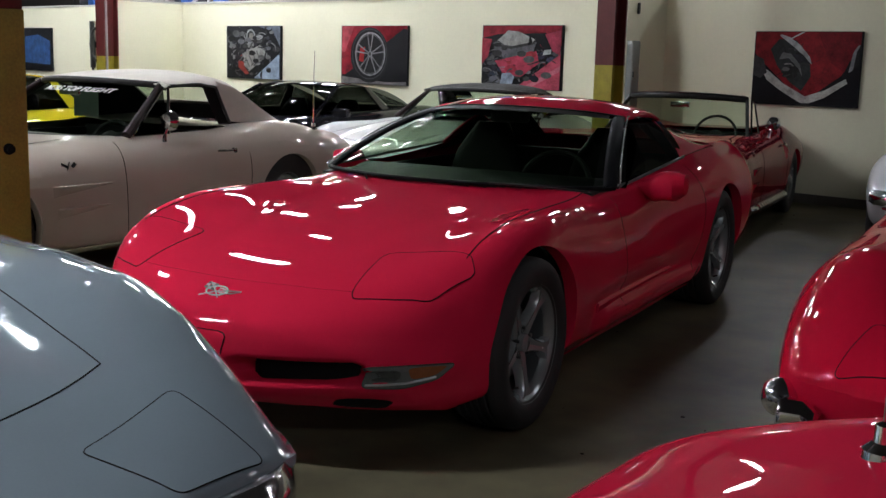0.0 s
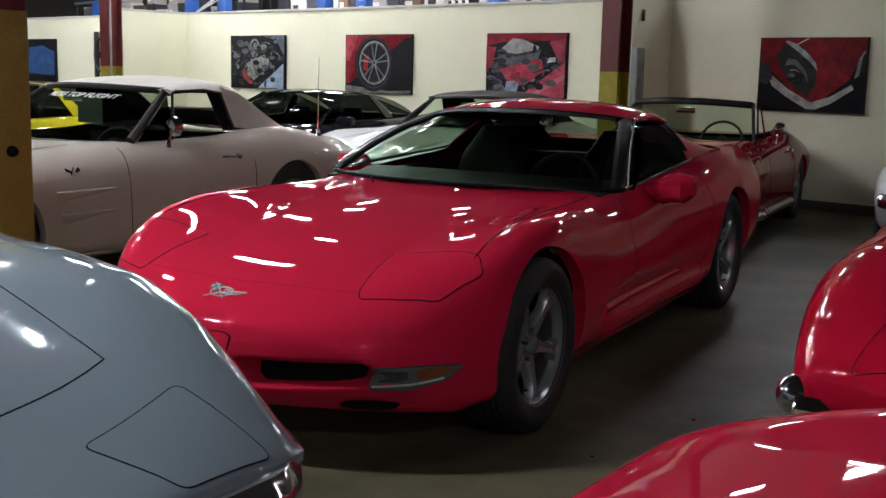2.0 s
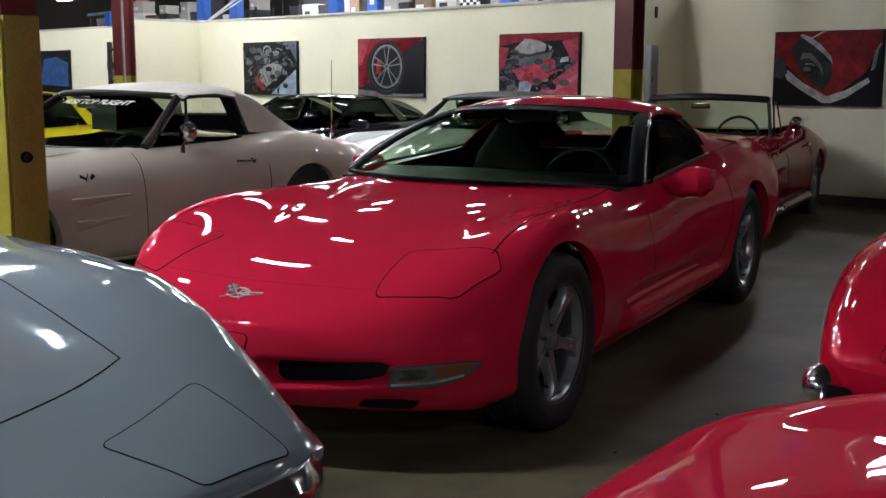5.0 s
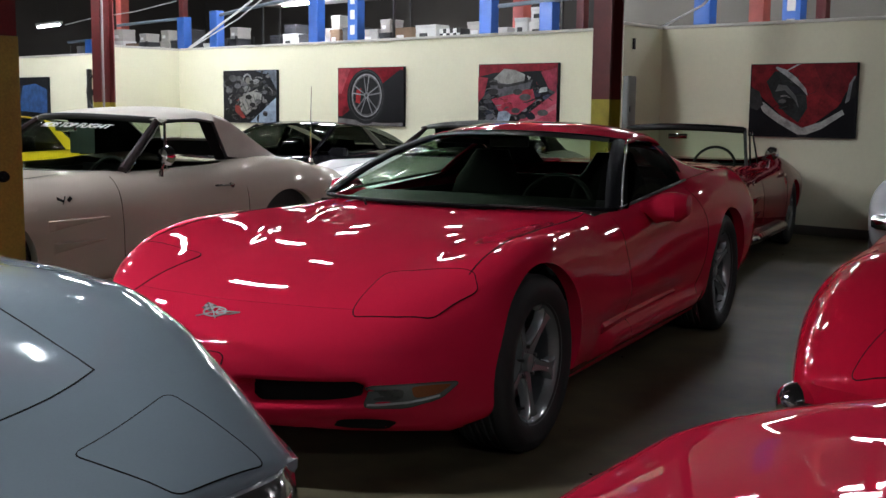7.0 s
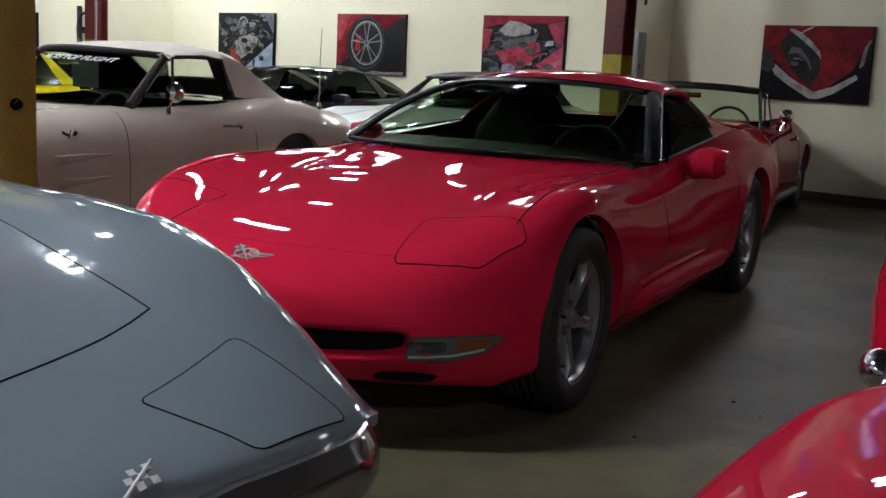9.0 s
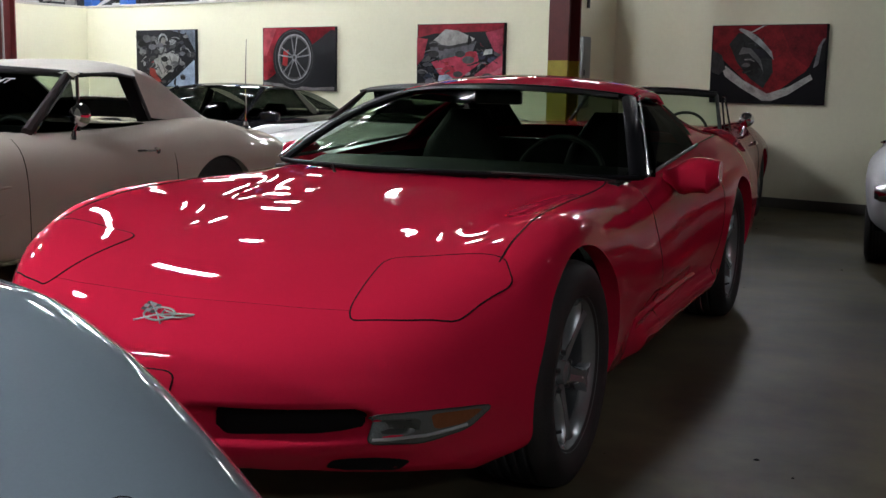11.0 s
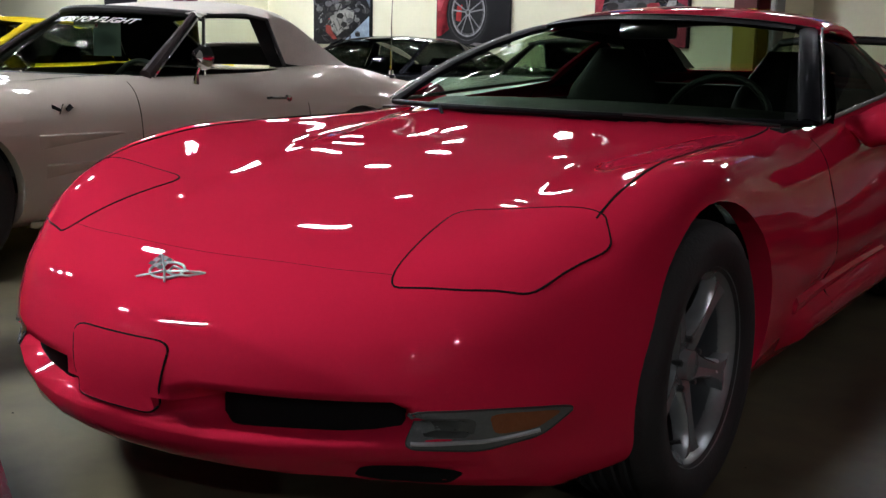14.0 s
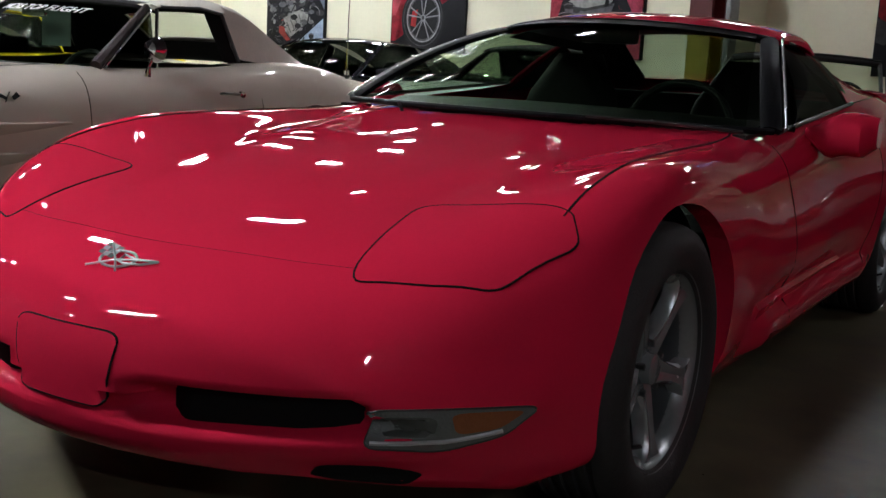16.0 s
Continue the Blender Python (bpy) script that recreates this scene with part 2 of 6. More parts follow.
def car_shell(stations, corners, bow, arches, cockpit, step=0.024, per=7):
    """The outer skin of a car: half sections of six points along the length, mirrored, with round wheel arches and an open cockpit.
    stations: y, centre height, then five points (x, z) from the hood to the sill. corners: sharp points of the section."""
    S = np.array(stations, float)
    ys = [S[0, 0]]
    for a, b in zip(S[:-1, 0], S[1:, 0]):
        n = max(3, int(round((b - a) / step)))
        ys += [a + (b - a) * (k + 1) / n for k in range(n)]
    cols = [pchip(S[:, 0], S[:, c], ys) for c in range(1, S.shape[1])]
    verts, rows = [], []
    for i, y in enumerate(ys):
        zc = cols[0][i]
        P = [(0.0, zc)] + [(cols[1 + 2 * k][i], cols[2 + 2 * k][i]) for k in range(5)]
        half, cut = [], [0, *corners, 5]
        for a, b in zip(cut, cut[1:]):
            first = (-P[1][0], P[1][1]) if a == 0 else None
            seg = spline(P[a:b + 1], per, first=first)
            half += seg if not half else seg[1:]
        half += [(half[-1][0] * (1 - k / 6), half[-1][1]) for k in range(1, 7)]
        full = [(-x, z) for x, z in half[:0:-1]] + [(x, z) for x, z in half]
        rows.append([(x, y + bow(y, abs(x)), z) for x, z in full])
    bm = grid_mesh(rows)
    for row in ((-1,) if abs(S[0, 1] - S[0, -1]) < 0.01 else (0, -1)):
        vs = [v for v in bm.verts]
        m = len(rows[0])
        ring = vs[:m] if row == 0 else vs[-m:]
        h = m // 2
        for k in range(h):
            quad = [ring[k], ring[k + 1], ring[m - 2 - k], ring[m - 1 - k]]
            if len(set(quad)) == 4:
                try:
                    bm.faces.new(quad)
                except ValueError:
                    pass
    for ay, az, R in arches:
        for k in range(32):
            t = radians(-24 + 228 * k / 31)
            n = Vector((0, math.cos(t), math.sin(t)))
            near = [f for f in bm.faces if abs((p := f.verts[0].co).x) > 0.42 and p.z < 0.80 and abs(p.y - ay) < R + 0.16 and math.hypot(p.y - ay, p.z - az) < R + 0.14]
            geom = list({e for f in near for e in (*f.verts, *f.edges)}) + near
            bmesh.ops.bisect_plane(bm, geom=geom, plane_co=Vector((0, ay, az)) + n * R, plane_no=n, dist=1e-5)
    dead = []
    for f in bm.faces:
        c = f.calc_center_median()
        if abs(c.x) > 0.45 and c.z < 0.76 and any(math.hypot(c.y - ay, c.z - az) < R for ay, az, R in arches):
            dead.append(f)
        elif cockpit and cockpit(abs(c.x), c.y, c.z):
            dead.append(f)
    bmesh.ops.delete(bm, geom=dead, context="FACES")
    bmesh.ops.remove_doubles(bm, verts=bm.verts, dist=0.0004)
    bmesh.ops.recalc_face_normals(bm, faces=bm.faces)
    lip = [e for e in bm.edges if e.is_boundary and any(all(abs(math.hypot(v.co.y - ay, v.co.z - az) - R) < 0.008 for v in e.verts) for ay, az, R in arches) and min(abs(v.co.x) for v in e.verts) > 0.5]
    ext = bmesh.ops.extrude_edge_only(bm, edges=lip)
    for v in ext["geom"]:
        if isinstance(v, bmesh.types.BMVert):
            v.co.x *= 0.94
    return bm


class Skin:
    """Lays parts on a car's skin along rays."""

    def __init__(self, me):
        self.tree = BVHTree.FromPolygons([v.co.copy() for v in me.vertices], [tuple(p.vertices) for p in me.polygons])

    def hit(self, kind, a, b, off=0.0, side=1):
        o, d = {"top": (Vector((a, b, 3)), Vector((0, 0, -1))), "front": (Vector((a, -3, b)), Vector((0, 1, 0))),
                "side": (Vector((3 * side, a, b)), Vector((-side, 0, 0))), "rear": (Vector((a, 6, b)), Vector((0, -1, 0)))}[kind]
        p, n, _, _ = self.tree.ray_cast(o, d)
        if p is None:
            return None
        if n.dot(d) > 0:
            n = -n
        return p + n * off

    def line(self, kind, pts, r=0.003, off=0.0, side=1, closed=False, steps=6):
        P = [p for p in (self.hit(kind, a, b, off, side) for a, b in pts) if p is not None]
        return tube(P, r, steps, closed) if len(P) > 2 or (len(P) == 2 and not closed) else bmesh.new()

    def patch(self, kind, outline, off=0.002, rings=6, side=1):
        """A sheet on the skin inside an outline."""
        n = len(outline)
        ca, cb = sum(p[0] for p in outline) / n, sum(p[1] for p in outline) / n
        rows = []
        for k in range(rings + 1):
            s = 1 - 0.98 * k / rings
            rows.append([self.hit(kind, ca + (a - ca) * s, cb + (b - cb) * s, off, side) for a, b in outline])
        bad = any(p is None for r in rows for p in r)
        if bad:
            rows = [[p if p is not None else Vector((ca, 0, cb)) for p in r] for r in rows]
        bm = grid_mesh(rows, closed=True)
        bm.verts.ensure_lookup_table()
        bm.faces.new(bm.verts[-n:])
        bmesh.ops.recalc_face_normals(bm, faces=bm.faces)
        return bm


def rounded(pts, r=0.25, n=6):
    """Round the corners of an outline; r is the share of each side."""
    out = []
    m = len(pts)
    for i in range(m):
        p0, p, p1 = np.array(pts[i - 1]), np.array(pts[i]), np.array(pts[(i + 1) % m])
        a, b = p + (p0 - p) * r, p + (p1 - p) * r
        for k in range(n + 1):
            t = k / n
            out.append(tuple((1 - t) ** 2 * a + 2 * t * (1 - t) * p + t * t * b))
    # even out the long sides
    res = []
    for i, p in enumerate(out):
        q = out[(i + 1) % len(out)]
        L = math.dist(p, q)
        k = max(1, int(L / 0.03))
        res += [(p[0] + (q[0] - p[0]) * j / k, p[1] + (q[1] - p[1]) * j / k) for j in range(k)]
    return res


def text_mesh(body, size):
    cu = bpy.data.curves.new("lettering", "FONT")
    cu.body, cu.size, cu.align_x, cu.align_y, cu.extrude = body, size, "CENTER", "CENTER", 0.0006
    cu.shear, cu.offset = 0.25, 0.0016
    ob = new("lettering", cu)
    bpy.context.view_layer.update()
    me = bpy.data.meshes.new_from_object(ob.evaluated_get(bpy.context.evaluated_depsgraph_get()))
    bpy.data.objects.remove(ob)
    bpy.data.curves.remove(cu)
    return me

# ---------------------------------------------------------------- hall
TH = radians(-13.68)
HALL = Matrix.Rotation(TH, 4, "Z")       # x along the bays' back walls, y across to them
D1, D4, WALL_H = 7.88, 8.08, 2.18


def setting(name, bm, material, label, category="wall", smooth=None):
    ob = part(name, bm, material, None, smooth=smooth, at=HALL.copy())
    return tagged(ob, label=label, category=category, kind="structure")


setting("floor", box(-27, -13, -0.2, 12, 19, 0), FLOORM, "worn sealed concrete floor with dark stains", "floor")
setting("ceiling", box(-27, -13, 6.2, 12, 19, 6.4), CEILM, "ceiling high over the hall, coloured near-black to dim reflections", "ceiling")
setting("wall_north", box(-27, 19, 0, 12, 19.3, 6.2), DARKW, "far wall of the workshop, coloured dark to dim reflections")
# unseen wall behind the camera; its grey tunes bounce and reflections
setting("wall_south", box(-27, -13.3, 0, 12, -13, 6.2), surface("bounce_wall_grey", (0.20, 0.19, 0.16), rough=0.8), "unseen wall behind the camera, grey set for bounce and reflections")
setting("wall_workshop", box(-8.5, 15.0, 0, 11.9, 15.12, 6.1), surface("grey_block_wall", (0.17, 0.16, 0.14), rough=0.8, vary=0.2, scale=1.0), "grey painted wall at the back of the workshop")
# unseen side walls, dark only to hold reflections down
setting("wall_west", box(-27.3, -13, 0, -27, 19, 6.2), DARKW, "unseen side wall of the hall, coloured dark to dim reflections")
setting("wall_east", box(12, -13, 0, 12.3, 19, 6.2), DARKW, "unseen side wall of the hall, coloured dark to dim reflections")

for name, a, b, d in (("wall_bay_1", -26.9, -12.52, D1), ("wall_bay_2", -12.40, -3.46, D1), ("wall_bay_3", -3.34, 11.9, D4)):
    w = setting(name, box(a, d, 0, b, d + 0.14, WALL_H), WALLM, "cream painted partition wall, lower than the hall")
    c = part("wall_cap", box(a, d - 0.02, WALL_H, b, d + 0.16, WALL_H + 0.035, 0.006), CAPM, w)
    k = part("baseboard", box(a, d - 0.014, 0.0, b, d - 0.001, 0.10, 0.003), surface("grimy_base", (0.10, 0.095, 0.08), rough=0.7), w)
for name, u, d0, d1 in (("partition_1", -12.46, 6.38, D1 + 0.14), ("partition_2", -3.40, 7.28, D4 + 0.14)):
    w = setting(name, box(u - 0.06, d0, 0, u + 0.06, d1, WALL_H), WALLM, "cream painted cross wall between two bays")
    part("wall_cap", box(u - 0.075, d0 - 0.015, WALL_H + 0.001, u + 0.075, d1, WALL_H + 0.034, 0.006), CAPM, w)


def h_column(u, d, yellow, w=0.21, turn=0):
    """A wide-flange steel column, yellow below and oxide red above."""
    m = HALL @ Matrix.Translation((u, d, 0))
    ob = empty("steel_column", m, label="wide-flange steel column, safety yellow below and oxide red above", category="column")
    for nm, z0, z1, mat in (("lower_shaft", 0.012, yellow, STEELYEL), ("upper_shaft", yellow, 6.2, STEELRED)):
        part(nm, join(box(-w / 2, -w / 2, z0, w / 2, -w / 2 + 0.016, z1), box(-w / 2, w / 2 - 0.016, z0, w / 2, w / 2, z1), box(-0.006, -w / 2 + 0.016, z0, 0.006, w / 2 - 0.016, z1)), mat, ob, smooth=None)
    part("base_plate", box(-0.17, -0.17, 0, 0.17, 0.17, 0.012), STEELRED, ob, smooth=None)
    return ob


h_column(-2.86, 6.26, 1.37)
h_column(-11.98, 6.22, 1.31, w=0.24)

# boxed-in column beside the ivory car
col = empty("boxed_column", HALL @ Matrix.Translation((-1.25, -0.83, 0)), label="boxed column with yellow boards and an oxide red upper half", category="column")
part("lower_casing", box(-0.24, -0.014, 0, 0.125, 0.14, 1.52, 0.008), WOOD, col, "stained yellow board casing")
part("front_board", box(-0.24, -0.028, 0, 0.122, -0.015, 1.50, 0.003), STEELYEL, col, "bright yellow front board")
part("upper_shaft", box(-0.23, -0.020, 1.52, 0.12, 0.135, 6.2, 0.006), STEELRED, col)
part("hook", lathe([(0.124, 0.0), (0.126, 0.024), (0.132, 0.024), (0.134, 0.012), (0.146, 0.012), (0.150, 0.019), (0.156, 0.016), (0.158, 0.001)], "x", 14), MATT, col, "black knob", at=Matrix.Translation((0, 0.05, 0.945)))
part("chain", tube([(-0.02, -0.042, 1.55), (-0.02, -0.042, 1.2), (-0.03, -0.042, 1.14), (-0.07, -0.042, 1.13), (-0.09, -0.042, 1.14)], 0.008), CHROME, col, "hanging steel pull rod")
part("switch_box", box(-0.09, -0.080, 1.54, 0.0, -0.021, 1.66, 0.008), WHITE, col, "small grey switch box")


# ---------------------------------------------------------------- lights
def ceiling_light(u, d, z, turn=0, length=1.2, lamps=1, glass_tube=None, panel=None, trough=False):
    ob = empty("fluorescent_light", HALL @ pose(u, d, z, 0, 0, turn), label="white fluorescent strip light hung under the ceiling", category="ceiling light", group="strip lights")
    part("housing", box(-length / 2 - 0.03, -0.07, 0.03, length / 2 + 0.03, 0.07, 0.09, 0.01), WHITE, ob)
    if panel:
        part("diffuser", box(-length / 2, -0.11, 0.0, length / 2, 0.11, 0.028, 0.008), panel, ob, "glowing white diffuser")
    for k in range(0 if panel else lamps):
        o = (-0.04, 0.04)[k] if lamps == 2 else 0
        part("tube", tube([(-length / 2, o, 0.0), (length / 2, o, 0.0)], 0.019, 8), glass_tube or TUBE, ob, "glowing fluorescent tube")
    # added skirts that keep the aisle lamps' light off the back wall
    if trough:
        q = length / 2 + 0.03
        for s in (-1, 1):
            part("cutoff_side", box(-q, min(s * 0.088, s * 0.094), -0.055, q, max(s * 0.088, s * 0.094), 0.034), WHITE, ob, "white flank added to cut the lamp's sideways light", smooth=None)
            part("cutoff_end", box(min(s * q, s * (q + 0.006)), -0.088, -0.055, max(s * q, s * (q + 0.006)), 0.088, 0.034), WHITE, ob, smooth=None)
    for s in (-1, 1):
        part("hanger", tube([(s * length * 0.4, 0, 0.09), (s * length * 0.4, 0, 6.2 - z)], 0.004, 5), BLACK, ob)
    return ob


# rows over the far bays and the workshop
for u, d in ((-14.5, -1.7), (-11.5, -1.7), (-12.8, 1.4), (-9.8, 1.4), (-14.5, 4.2), (-11.5, 4.2)):
    ceiling_light(u, d, 4.9, 0, 0.66, lamps=2, glass_tube=TUBE_BAY)
for d, u0, n in ((10.4, -16.7, 2), (12.9, -17.5, 7), (16.2, -16.7, 4)):
    for k in range(n):
        ceiling_light(u0 + 2.3 * k, d, 4.9, 0, 0.66, lamps=2, panel=PANEL)
# short twin lamps over the bay behind the cars
for u, d, length in ((-4.8, 2.5, 0.80), (-5.9, 4.6, 0.26), (-8.0, 6.0, 0.40), (-10.4, 7.0, 0.50),
                     (-9.2, 8.5, 0.36), (-8.2, 7.3, 0.40), (-11.5, 10.5, 0.5), (-6.9, 8.5, 0.20), (-3.9, 5.4, 0.22), (-5.3, 0.4, 0.44), (0.3, 11.5, 0.3), (-2.4, 9.9, 0.5), (3.4, 4.4, 0.24)):
    ceiling_light(u, d, 4.2, 0, length, lamps=2, glass_tube=TUBE_BAY)
# long and short pairs over the aisle in front of the cars
for u, d, z, length, turn in ((-1.9, -3.4, 4.2, 1.25, 20), (-3.9, -3.1, 4.2, 0.40, 0), (-8.0, -1.5, 4.2, 0.62, 0), (-0.9, -8.4, 4.2, 1.25, 0), (-4.6, -6.3, 4.2, 0.62, 0), (7.6, -4.2, 4.2, 0.18, 0), (10.8, -8.8, 4.2, 0.24, 0)):
    ceiling_light(u, d, z, turn, length, lamps=2, glass_tube=TUBE_BAY if -9 < u < -3 else TUBE_NEAR if u < -1 else TUBE_FRONT, trough=u < 5)
# stronger pairs over the far end of the middle bay
for u in (-19.0, -15.0, -11.6):
    ceiling_light(u, 6.0, 3.7, 0, 0.9, lamps=2, glass_tube=TUBE_BAY)
for u, d, z in ((-22.4, 11, 3.2), (-12.9, 11, 3.22)):
    ceiling_light(u, d, z, -4, glass_tube=TUBE_BAY)


# ---------------------------------------------------------------- wheels
def tyre_bm(r, rim, w):
    h = w / 2
    prof = [(-h * 0.80, rim - 0.012), (-h * 0.93, rim + 0.006), (-h, (r + rim) / 2), (-h * 0.97, r - 0.035), (-h * 0.86, r - 0.012), (-h * 0.70, r - 0.003)]
    tread = []
    for x in (-0.5, -0.25, 0.0, 0.25, 0.5):
        tread += [(h * x - 0.012, r), (h * x - 0.010, r - 0.007), (h * x + 0.004, r - 0.007), (h * x + 0.006, r)]
    prof += tread
    prof += [(h * 0.70, r - 0.003), (h * 0.86, r - 0.012), (h * 0.97, r - 0.035), (h, (r + rim) / 2), (h * 0.93, rim + 0.006), (h * 0.80, rim - 0.012)]
    return lathe(prof, "x", 64)


def five_spoke(r, w):
    """Cast five-spoke wheel, outer face towards +x."""
    h = w / 2
    bms = [lathe([(h * 0.50, r - 0.034), (h * 0.62, r - 0.03), (h * 0.74, r - 0.016), (h * 0.86, r - 0.004), (h * 0.90, r + 0.004), (h * 0.84, r + 0.006)], "x", 64)]
    for k in range(5):
        a = 2 * math.pi * k / 5 + math.pi / 2
        rows = []
        for rad, hw, x, t in ((0.030, 0.040, h * 0.46, 0.05), (0.060, 0.036, h * 0.52, 0.045), (0.09, 0.026, h * 0.58, 0.04), (0.13, 0.022, h * 0.64, 0.036), (r - 0.060, 0.027, h * 0.69, 0.034), (r - 0.034, 0.045, h * 0.71, 0.032), (r - 0.018, 0.078, h * 0.70, 0.03)):
            sec = [(-hw * 1.0, x - t), (-hw * 0.96, x - 0.010), (-hw * 0.72, x), (-hw * 0.25, x - 0.002), (0, x - 0.005), (hw * 0.25, x - 0.002), (hw * 0.72, x), (hw * 0.96, x - 0.010), (hw, x - t)]
            rows.append([(px, math.cos(a) * rad - math.sin(a) * s, math.sin(a) * rad + math.cos(a) * s) for s, px in sec])
        bm = grid_mesh(rows)
        bms.append(bm)
    out = join(*bms)
    bmesh.ops.recalc_face_normals(out, faces=out.faces)
    return out


def wheel(parent, x, y, r, rim, w, side, style, spin=0):
    """A wheel with its tyre at an axle end; side +1 faces +x."""
    ob = empty("wheel", pose(x, y, r, spin, 0, 0 if side > 0 else 180))
    ob.parent = parent
    part("tyre", tyre_bm(r, rim, w), RUBBER, ob, "black radial tyre")
    if style == "five_spoke":
        part("rim", five_spoke(rim, w), ALLOY, ob, "grey five-spoke cast alloy wheel")
        # barrel colour holds the shade between the spokes; the metal is silver
        part("barrel", lathe([(-w * 0.4, rim - 0.012), (-w * 0.4, rim - 0.03), (w * 0.1, rim - 0.045), (w * 0.26, rim - 0.033)], "x", 48), surface("shaded_wheel_barrel", (0.045, 0.05, 0.053), rough=0.4, metal=0.3), ob, "inner wheel barrel, coloured dark for the shade between spokes")
        part("hub_cap", lathe([(w * 0.20, 0.036), (w * 0.31, 0.034), (w * 0.325, 0.028), (w * 0.33, 0.001)], "x", 24), ALLOY, ob)
        for k in range(5):
            a = 2 * math.pi * (k + 0.5) / 5 + math.pi / 2
            part("lug_nut", lathe([(w * 0.2, 0.008), (w * 0.29, 0.008), (w * 0.30, 0.006), (w * 0.30, 0.001)], "x", 6), BLACK, ob, at=Matrix.Translation((0, 0.058 * math.cos(a), 0.058 * math.sin(a))))
        part("brake_disc", lathe([(0.0, 0.05), (0.0, 0.155), (-0.02, 0.155), (-0.02, 0.05)], "x", 40, True), surface("brake_iron", (0.03, 0.03, 0.03), rough=0.5, metal=0.3), ob)
        part("valve", tube([(w * 0.30, 0, -rim + 0.045), (w * 0.40, 0, -rim + 0.055)], 0.005, 6), BLACK, ob)
    else:
        part("rim", lathe([(-w * 0.4, rim - 0.01), (w * 0.10, rim - 0.03), (w * 0.36, rim - 0.02), (w * 0.42, rim - 0.004), (w * 0.44, rim + 0.006)], "x", 40), CHROME if style == "chrome" else RUBBER if style == "dark" else ALLOY, ob)
        part("hub_cap", lathe([(w * 0.20, rim - 0.03), (w * 0.26, rim - 0.05), (w * 0.30, rim * 0.62), (w * 0.27, rim * 0.55), (w * 0.33, rim * 0.30), (w * 0.40, 0.05), (w * 0.46, 0.035), (w * 0.47, 0.001)], "x", 40), CHROME if style == "chrome" else BLACK if style == "dark" else ALLOY, ob, "finned hub cap")
    return ob


def running_gear(parent, wb, xs, front, rear, style, R=(0.375, 0.385), fy=0):
    for (y, (r, rim, w), xx, RR) in ((fy, front, xs[0], R[0]), (wb, rear, xs[1], R[1])):
        for s in (1, -1):
            wheel(parent, s * (xx - w / 2), y, r, rim, w, s, style, -35 if y == fy else 17)
            rows = []
            for k in range(25):
                a = math.pi * (k / 24) * 1.16 - 0.08 * math.pi
                rows.append([(s * x, y + (RR + 0.004) * math.cos(a), r + (RR + 0.004) * math.sin(a)) for x in (0.40, 0.55, 0.70, 0.80)])
            rows2 = [[(s * 0.40, y, r)] * 2 + [(s * 0.40, p[0][1], p[0][2])] * 2 for p in rows]
            part("wheel_liner", join(grid_mesh(rows), grid_mesh([[q[0], q[2]] for q in rows2])), MATT, parent, "black wheel-arch liner")


def seat(parent, x, y, z, mat, height=0.62):
    """A bucket seat facing -y."""
    ob = empty("seat", pose(x, y, z))
    ob.parent = parent
    part("cushion", box(-0.24, -0.25, 0, 0.24, 0.25, 0.16, 0.05, segs=3), mat, ob)
    rows = []
    for k in range(9):
        t = k / 8
        hw = 0.25 - 0.05 * t - 0.10 * max(0, t - 0.72) / 0.28
        yy, zz = 0.22 + 0.22 * t, 0.1 + height * t
        rows.append([(hw * math.sin(a) * 1.0, yy - 0.055 * math.cos(a) - 0.03 * abs(math.sin(a)), zz) for a in np.linspace(-math.pi, math.pi, 17)])
    bm = grid_mesh(rows)
    bm.verts.ensure_lookup_table()
    bm.faces.new(bm.verts[-17:-1])
    bmesh.ops.recalc_face_normals(bm, faces=bm.faces)
    part("backrest", bm, mat, ob)
    return ob


def steering_wheel(parent, x, y, z, mat, r=0.185, tilt=20):
    m = pose(x, y, z, 90 - tilt, 0, 0)
    ob = empty("steering_wheel", m)
    ob.parent = parent
    part("ring", tube([(r * math.cos(a), r * math.sin(a), 0) for a in np.linspace(0, 2 * math.pi, 36, endpoint=False)], 0.013, 8, True), mat, ob)
    part("hub", join(lathe([(-0.05, 0.03), (-0.01, 0.06), (0.01, 0.05), (0.012, 0.001)], "z", 20), *[tube([(0, 0, -0.005), (r * math.cos(a), r * math.sin(a), 0)], 0.011, 6) for a in (0.2, math.pi - 0.2, -math.pi / 2)]), mat, ob)
    return ob


def lerp(a, b, t):
    return tuple(p + (q - p) * t for p, q in zip(a, b))


def sheet(c0, c1, n=10, bulge=(0, 0, 0)):
    """A bowed sheet between two curves of equal length."""
    rows = []
    for k in range(n + 1):
        t = k / n
        w = 4 * t * (1 - t)
        rows.append([tuple(p + (q - p) * t + b * w for p, q, b in zip(a, c, bulge)) for a, c in zip(c0, c1)])
    return grid_mesh(rows)


